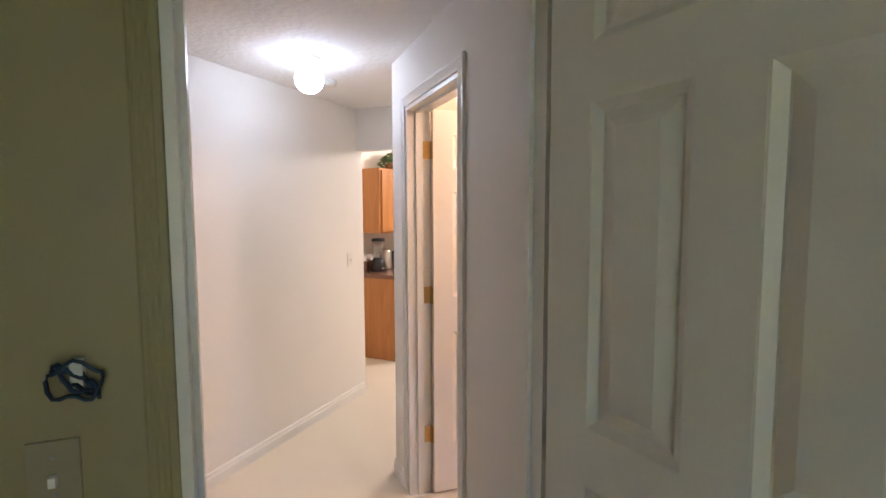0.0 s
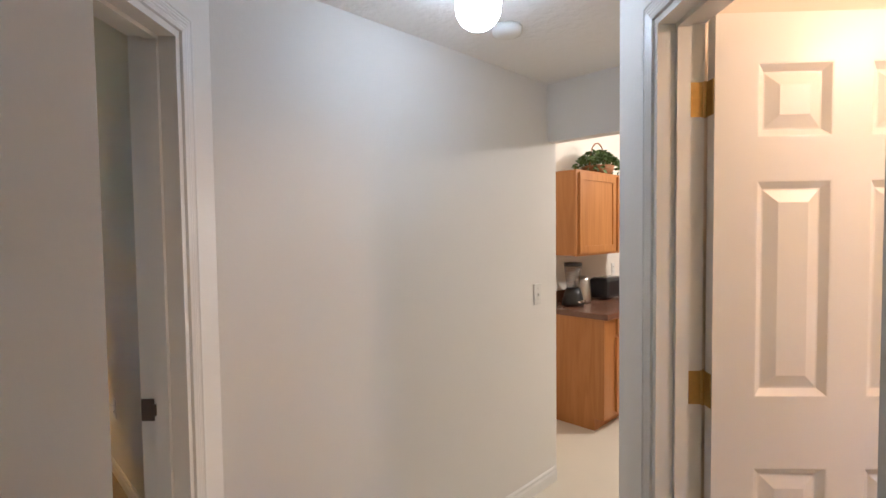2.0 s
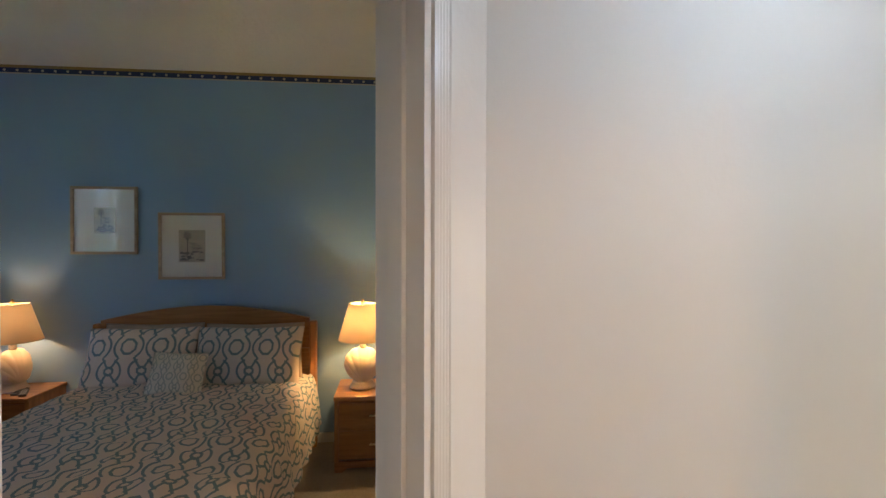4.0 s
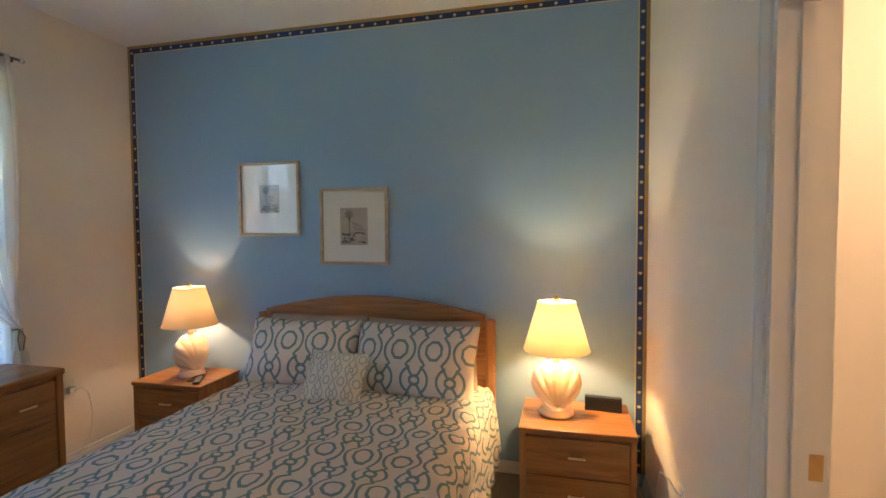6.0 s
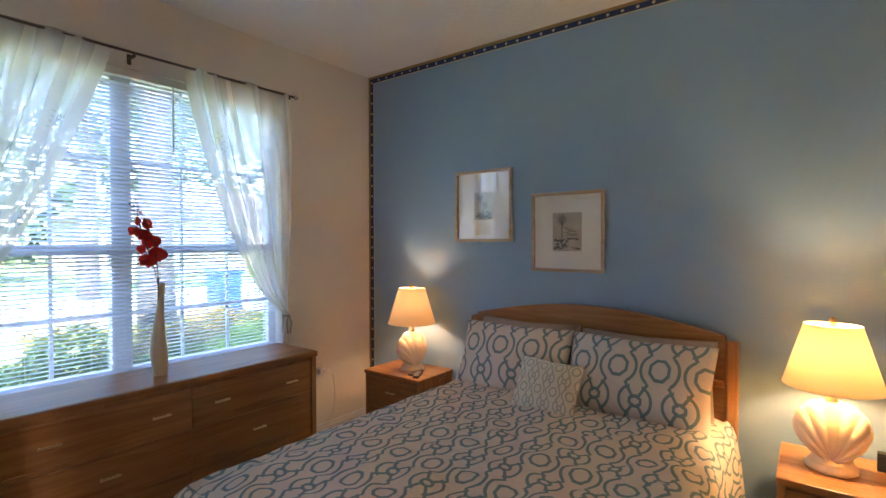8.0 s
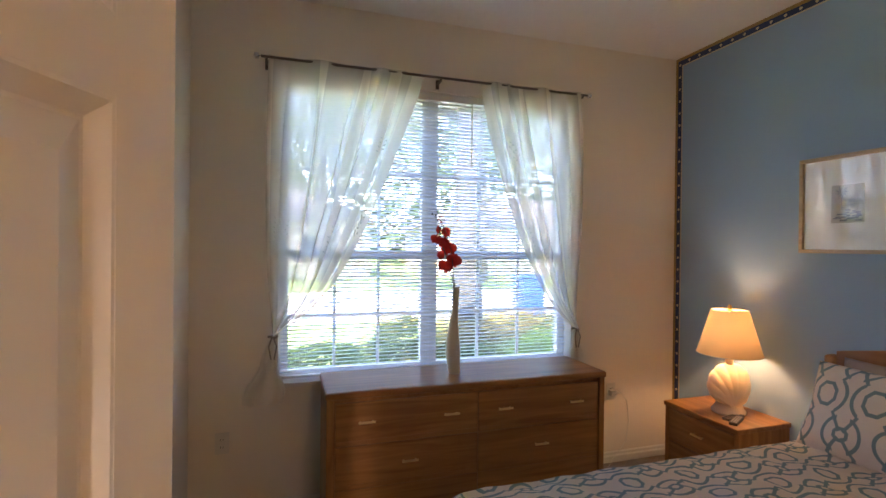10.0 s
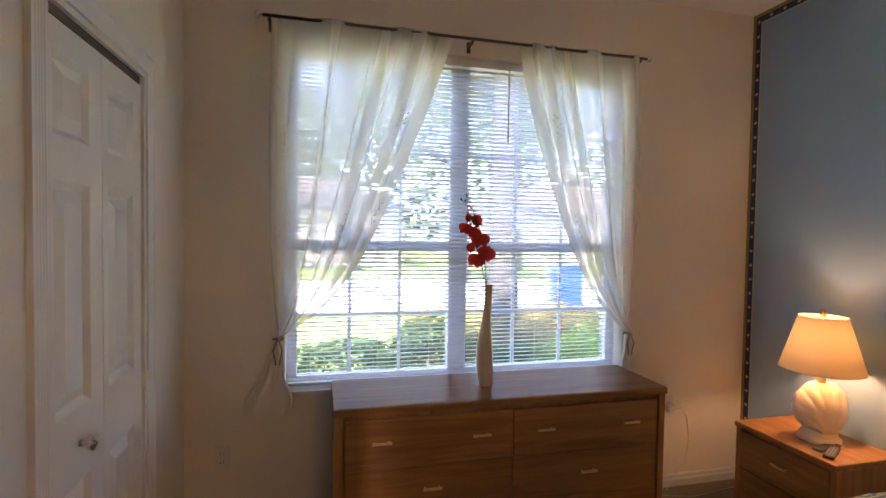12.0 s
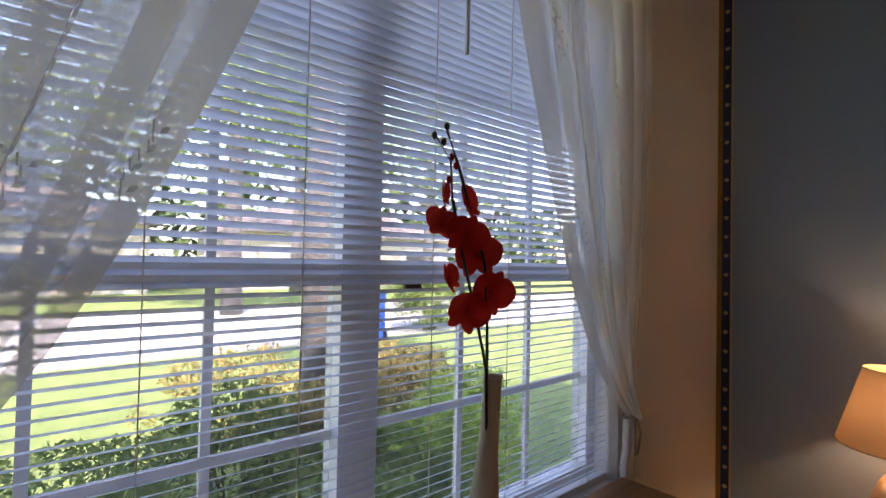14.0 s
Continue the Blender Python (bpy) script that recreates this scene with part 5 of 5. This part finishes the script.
# counter appliances
g = thing("blender", "black blender with a clear jug on the counter", "blender", pose(-2.26, 6.40, 0.87))
bm = bmesh.new()
lathe(bm, [(0.085, 0.0), (0.090, 0.02), (0.070, 0.10), (0.055, 0.14)], 20)
part("motor_base", bm, M_BLACK, g, smooth=True)
bm = bmesh.new()
lathe(bm, [(0.050, 0.14), (0.070, 0.32)], 20)
part("jug", bm, glass("jug_glass", (0.75, 0.75, 0.76), 0.2), g, smooth=True)
bm = bmesh.new()
lathe(bm, [(0.072, 0.32), (0.072, 0.345), (0.03, 0.35), (0.0, 0.352)], 20)
part("lid", bm, M_BLACK, g, smooth=True)
part_box("buttons", M_CHROME, g, 0.055, -0.045, 0.03, 0.088, 0.045, 0.045)
g = thing("kettle", "brushed steel electric kettle on the counter", "kettle", pose(-2.30, 6.62, 0.87))
bm = bmesh.new()
lathe(bm, [(0.072, 0.0), (0.075, 0.02), (0.062, 0.19), (0.050, 0.215), (0.0, 0.22)], 24)
part("body", bm, material("brushed_steel", (0.55, 0.52, 0.48), 0.3, 1.0, bump=0), g, smooth=True)
bm = bmesh.new()
tube(bm, [(0, 0.06, 0.19), (0, 0.11, 0.18), (0, 0.115, 0.08), (0, 0.075, 0.04)], 0.010, 8)
part("handle", bm, M_BLACK, g, smooth=True)
g = thing("toaster", "black toaster on the counter", "toaster", pose(-2.25, 6.95, 0.87))
part("body", boxes((-0.09, -0.15, 0.01, 0.09, 0.15, 0.19), bevel=0.03), M_BLACK, g)
part("slots", boxes((-0.04, -0.11, 0.19, -0.02, 0.11, 0.192), (0.02, -0.11, 0.19, 0.04, 0.11, 0.192)), M_CHROME, g)
part_box("lever", M_CHROME, g, -0.015, 0.15, 0.10, 0.015, 0.172, 0.115)
plate("wall_outlet", "white outlet on the wall between cabinet and counter", pose(-2.48, 7.55, 1.08, 0, 0, -90), outlet=True)

# basket plant on the wall cabinet
g = thing("basket_plant", "trailing green ivy in a wicker basket on the wall cabinet", "potted plant", pose(-2.28, 6.85, 1.936))
bm = bmesh.new()
lathe(bm, [(0.10, 0.0), (0.13, 0.05), (0.14, 0.09), (0.12, 0.09), (0.10, 0.04)], 20)
tube(bm, [(0, 0.14 * math.cos(a), 0.09 + 0.20 * math.sin(a)) for a in [math.pi * k / 12 for k in range(13)]], 0.006, 6)
part("basket", bm, material("wicker", (0.30, 0.13, 0.05), 0.7, vary=0.4, scale=80, bump=0.8, grain=150), g, smooth=True)
bm = bmesh.new()
rnd = random.Random(11)
for k in range(620):
    a, r = rnd.uniform(0, 6.28), rnd.uniform(0, 1) ** 0.6
    x, y = r * 0.17 * math.cos(a), r * (0.30 if rnd.random() < 0.8 else 0.38) * math.sin(a) + 0.03
    z = 0.09 + 0.13 * (1 - r * r) * rnd.uniform(0.4, 1.1) + (0 if r < 0.8 else rnd.uniform(-0.07, 0.02))
    m = pose(x, y, max(z, 0.02), rnd.uniform(-60, 60), rnd.uniform(-60, 60), rnd.uniform(0, 360))
    s = rnd.uniform(0.016, 0.032)
    vs = [bm.verts.new(m @ Vector(p)) for p in ((0, -s, 0), (s * 0.6, 0, 0.004), (0, s, 0), (-s * 0.6, 0, 0.004))]
    bm.faces.new(vs)
part("leaves", bm, M_LEAF, g, "dense small green leaves")

# dining room window with navy curtains
g = structure("window_2", boxes((-3.95, 11.02, 0.4, -3.90, 11.08, 1.75), (-3.20, 11.02, 0.4, -3.15, 11.08, 1.75), (-3.90, 11.02, 1.70, -3.20, 11.08, 1.75), (-3.90, 11.02, 0.4, -3.20, 11.08, 0.45), (-3.90, 11.03, 1.03, -3.20, 11.07, 1.07)), M_TRIM, label="far dining room window")
ob = part_box("pane", M_PANE, g, -3.90, 11.04, 0.45, -3.20, 11.045, 1.70)
ob.visible_shadow = False
for x0, x1, tag in ((-3.30, -2.98, 0), (-4.12, -3.85, 1)):
    c = thing("long_curtain", "dark navy curtain hanging beside the dining room window", "curtain", pose(0, 0, 0), "navy curtains")
    bm = bmesh.new()
    a = []
    for i in range(41):
        t = i / 40
        a.append([bm.verts.new((x0 + (x1 - x0) * t, 10.92 + 0.03 * math.sin(t * 28), z)) for z in (0.02, 1.62)])
    for p, q in zip(a, a[1:]):
        bm.faces.new((p[0], q[0], q[1], p[1]))
    part("cloth", bm, material("navy_cloth", (0.03, 0.05, 0.10), 0.8, bump=0), c, smooth=True)
    part_box("rod", M_IRON, c, x0 - 0.05, 10.91, 1.62, x1 + 0.05, 10.93, 1.64)

# ---------- outdoors ----------
M_GRASS = material("grass", (0.19, 0.27, 0.075), 0.9, vary=0.5, scale=4, bump=1.0, grain=60, dist=0.03)
M_ROAD = material("pale_concrete", (0.46, 0.45, 0.42), 0.85, vary=0.12, scale=2, bump=0.2)
M_BARK = material("bark", (0.13, 0.125, 0.12), 0.9, vary=0.3, scale=14, bump=1.0, grain=30, dist=0.02)
M_BUSH = leafy("bush_leaf", (0.07, 0.13, 0.035), (0.30, 0.38, 0.13))
M_BUSHY = leafy("yellow_leaf", (0.14, 0.17, 0.06), (0.58, 0.40, 0.15))
M_STUCCO = material("stucco", (0.55, 0.50, 0.43), 0.9, vary=0.06, bump=0.5, grain=40)
GZ = -0.15
bm = bmesh.new()
structure("ground", boxes((-400, -400, GZ - 0.2, 400, -0.15, GZ), (-400, 12.0, GZ - 0.2, 400, 400, GZ)), M_GRASS, label="lawn")
structure("road", boxes((-80, -14.2, GZ, 80, -7.6, GZ + 0.015)), M_ROAD, label="pale street beyond the lawn")


def foliage(bm, rnd, c, r, n, s):
    for k in range(n):
        while True:
            p = Vector((rnd.uniform(-1, 1), rnd.uniform(-1, 1), rnd.uniform(-1, 1)))
            if 0.25 < p.length < 1:
                break
        q = Vector((c[0] + p.x * r[0], c[1] + p.y * r[1], c[2] + p.z * r[2]))
        if noise.noise(q * 2.2) < -0.15:
            continue
        m = Matrix.Translation(q) @ pose(0, 0, 0, rnd.uniform(-70, 70), rnd.uniform(-70, 70), rnd.uniform(0, 360))
        e = s * rnd.uniform(0.6, 1.3)
        bm.faces.new([bm.verts.new(m @ Vector(v)) for v in ((0, -e, 0), (e * 0.45, 0, 0), (0, e, 0), (-e * 0.45, 0, 0))])


def bush(label, c, r, n, mat, seed, s=0.035):
    rnd = random.Random(seed)
    g = thing("bush", label, "bush", pose(c[0], c[1], GZ), "bushes outside the window")
    bm = bmesh.new()
    for k in range(7):
        a = rnd.uniform(0, 6.28)
        tube(bm, [(0.03 * math.cos(a), 0.03 * math.sin(a), -0.02), (r[0] * 0.5 * math.cos(a), r[1] * 0.5 * math.sin(a), r[2] * 1.3)], [0.012, 0.004], 5)
    part("stems", bm, M_BARK, g)
    bm = bmesh.new()
    foliage(bm, rnd, (0, 0, r[2]), r, int(n * 2.2), s * 0.8)
    part("leaves", bm, mat, g)


M_TUFT = leafy("bright_leaf", (0.16, 0.26, 0.05), (0.55, 0.68, 0.16))
bush("low dark green bush in front of the window", (-3.1, -1.9, 0), (0.45, 0.4, 0.47), 3000, M_BUSH, 1, 0.03)
bush("low hedge with yellow and orange leaves", (-3.9, -2.1, 0), (0.6, 0.35, 0.42), 3000, M_BUSHY, 2, 0.03)
bush("low hedge with yellow and orange leaves", (-4.9, -2.6, 0), (0.7, 0.4, 0.42), 2800, M_BUSHY, 6, 0.03)
bush("low olive bush close below the window", (-2.2, -1.25, 0), (0.75, 0.42, 0.42), 4200, M_BUSH, 3, 0.028)
bush("low hedge with yellow and orange leaves", (-3.7, -3.5, 0), (0.9, 0.4, 0.42), 2600, M_BUSHY, 14, 0.03)
bush("low olive bush close below the window", (-2.45, -2.2, 0), (0.7, 0.5, 0.32), 3000, M_BUSH, 15, 0.028)
bush("low olive bush close below the window", (-3.3, -1.0, 0), (0.55, 0.35, 0.34), 2600, M_BUSH, 12, 0.028)
bush("bright yellow green tuft below the window", (-2.75, -0.95, 0), (0.30, 0.3, 0.32), 1300, M_TUFT, 8, 0.03)
bush("bright yellow green tuft below the window", (-4.2, -1.35, 0), (0.5, 0.35, 0.40), 2400, M_TUFT, 9, 0.03)
bush("tall green bush at the edge of the lawn", (-9.3, -7.9, 0), (1.1, 0.7, 0.75), 4200, M_BUSH, 4, 0.06)
bush("bright yellow green tuft below the window", (-4.75, -1.75, 0), (0.6, 0.4, 0.42), 2600, M_TUFT, 19, 0.034)
bush("low hedge with yellow and orange leaves", (-4.9, -3.3, 0), (0.9, 0.5, 0.40), 3000, M_BUSHY, 21, 0.034)
bush("low olive bush close below the window", (-3.75, -1.5, 0), (0.5, 0.35, 0.36), 2600, M_BUSH, 23, 0.03)
bush("low olive bush close below the window", (-1.2, -1.5, 0), (0.8, 0.5, 0.40), 2600, M_BUSH, 5, 0.03)


def tree(label, x, y, h, rt, crown, seed, n=9000, s=0.11):
    rnd = random.Random(seed)
    g = thing("tree", label, "tree", pose(x, y, GZ), "trees along the street")
    bm = bmesh.new()
    tube(bm, [(0, 0, -0.1), (0.03, 0, h * 0.25), (0.0, 0.05, h * 0.5), (0.08, 0, h * 0.75)], [rt * 1.25, rt, rt * 0.8, rt * 0.45], 14)
    for k in range(9):
        a = rnd.uniform(0, 6.28)
        z = h * rnd.uniform(0.38, 0.72)
        L = crown[0] * rnd.uniform(0.5, 0.9)
        tube(bm, [(0, 0, z), (L * 0.5 * math.cos(a), L * 0.5 * math.sin(a), z + 0.3 * L), (L * math.cos(a), L * math.sin(a), z + 0.8 * L)], [rt * 0.4, rt * 0.22, rt * 0.06], 7)
    part("trunk", bm, M_BARK, g, "tapered trunk with limbs", smooth=True)
    bm = bmesh.new()
    for k in range(16):
        a, rr = rnd.uniform(0, 6.28), rnd.uniform(0.1, 0.75)
        c = (crown[0] * rr * math.cos(a), crown[0] * rr * math.sin(a), h * 0.78 + crown[1] * rnd.uniform(-0.65, 0.6))
        foliage(bm, rnd, c, (crown[0] * 0.42,) * 2 + (crown[1] * 0.32,), n // 16, s)
    part("crown", bm, M_BUSH, g, "loose crown of many small leaves")


tree("broad pale grey tree standing close outside the window", -4.06, -2.72, 7.5, 0.17, (2.2, 0.9), 31, 12000, 0.06)
tree("tall shade tree beyond the driveway", -6.5, -13.0, 8.5, 0.24, (3.6, 2.6), 22)
tree("shade tree across the street", 1.0, -18.5, 8.0, 0.22, (3.6, 2.8), 23)
tree("shade tree across the street", -3.5, -19.5, 8.5, 0.22, (3.8, 3.0), 24)
tree("shade tree across the street", -11.0, -19.0, 9.0, 0.24, (4.2, 3.2), 25)
tree("shade tree across the street", -17.0, -17.5, 9.0, 0.24, (4.2, 3.4), 26)

# blue bin
g = thing("wheelie_bin", "blue wheeled recycling bin standing by the driveway", "bin", pose(-7.4, -7.5, GZ))
M_BIN = material("blue_plastic", (0.02, 0.10, 0.42), 0.4, bump=0)
bm = bmesh.new()
prism(bm, [(-0.26, -0.28), (0.26, -0.28), (0.26, 0.28), (-0.26, 0.28)], 0.05, 0.92)
part("body", bm, M_BIN, g)
part_box("lid", M_BIN, g, -0.30, -0.32, 0.92, 0.30, 0.32, 1.0, bevel=0.02)
for x in (-0.24, 0.24):
    bm = bmesh.new()
    tube(bm, [(x - 0.02, 0.28, 0.10), (x + 0.02, 0.28, 0.10)], 0.10, 16)
    part("wheel", bm, M_BLACK, g)


def house(label, x, y, w, d, seed):
    g = thing("house", label, "house", pose(x, y, GZ), "houses across the street")
    part_box("wall", M_STUCCO, g, -w / 2, -d / 2, 0, w / 2, d / 2, 2.8)
    bm = bmesh.new()
    e = 0.5
    a = [bm.verts.new(p) for p in ((-w / 2 - e, -d / 2 - e, 2.8), (w / 2 + e, -d / 2 - e, 2.8), (w / 2 + e, d / 2 + e, 2.8), (-w / 2 - e, d / 2 + e, 2.8))]
    b = [bm.verts.new(p) for p in ((-w / 2 + d / 2, 0, 4.9), (w / 2 - d / 2, 0, 4.9))]
    bm.faces.new(a), bm.faces.new((a[0], a[1], b[1], b[0])), bm.faces.new((a[2], a[3], b[0], b[1])), bm.faces.new((a[1], a[2], b[1])), bm.faces.new((a[3], a[0], b[0]))
    part("roof", bm, material("shingle_roof", (0.16, 0.14, 0.13), 0.9, vary=0.3, scale=10, bump=0.5), g)
    for k, wx in enumerate((-w * 0.3, 0.0)):
        f = part_box("window", M_TRIM, g, wx - 0.8, d / 2, 0.9, wx + 0.8, d / 2 + 0.05, 2.2)
        part_box("pane", material("dark_pane", (0.05, 0.06, 0.08), 0.1, bump=0), f, wx - 0.72, d / 2 + 0.05, 0.98, wx + 0.72, d / 2 + 0.06, 2.12)
    part_box("garage_door", M_TRIM, g, w * 0.2, d / 2, 0, w * 0.2 + 2.6, d / 2 + 0.04, 2.2)


house("single storey beige house across the street", 0.5, -26, 13, 8, 1)
house("single storey beige house across the street", -16.5, -27, 13, 8, 2)
M_FAR = material("far_foliage", (0.06, 0.10, 0.035), 0.9, vary=0.6, scale=0.6, bump=1.0, grain=2, dist=0.5)
bm = bmesh.new()
rnd = random.Random(77)
for k in range(60):
    foliage(bm, rnd, (-70 + k * 2.3, -40 + rnd.uniform(-3, 3), 4 + rnd.uniform(-1, 1.5)), (2.6, 2.0, 4.5), 130, 0.7)
solo("woods", bm, M_FAR, "belt of trees closing the view behind the houses", "woods", kind="stuff")

bm = bmesh.new()
for k in range(14):
    foliage(bm, rnd, (-26 + k * 2.0, 30 + rnd.uniform(-2, 2), 2.5 + rnd.uniform(-1, 1.5)), (2.2, 1.8, 3.2), 120, 0.6)
solo("woods", bm, M_FAR, "trees outside the dining room window", "woods", kind="stuff")
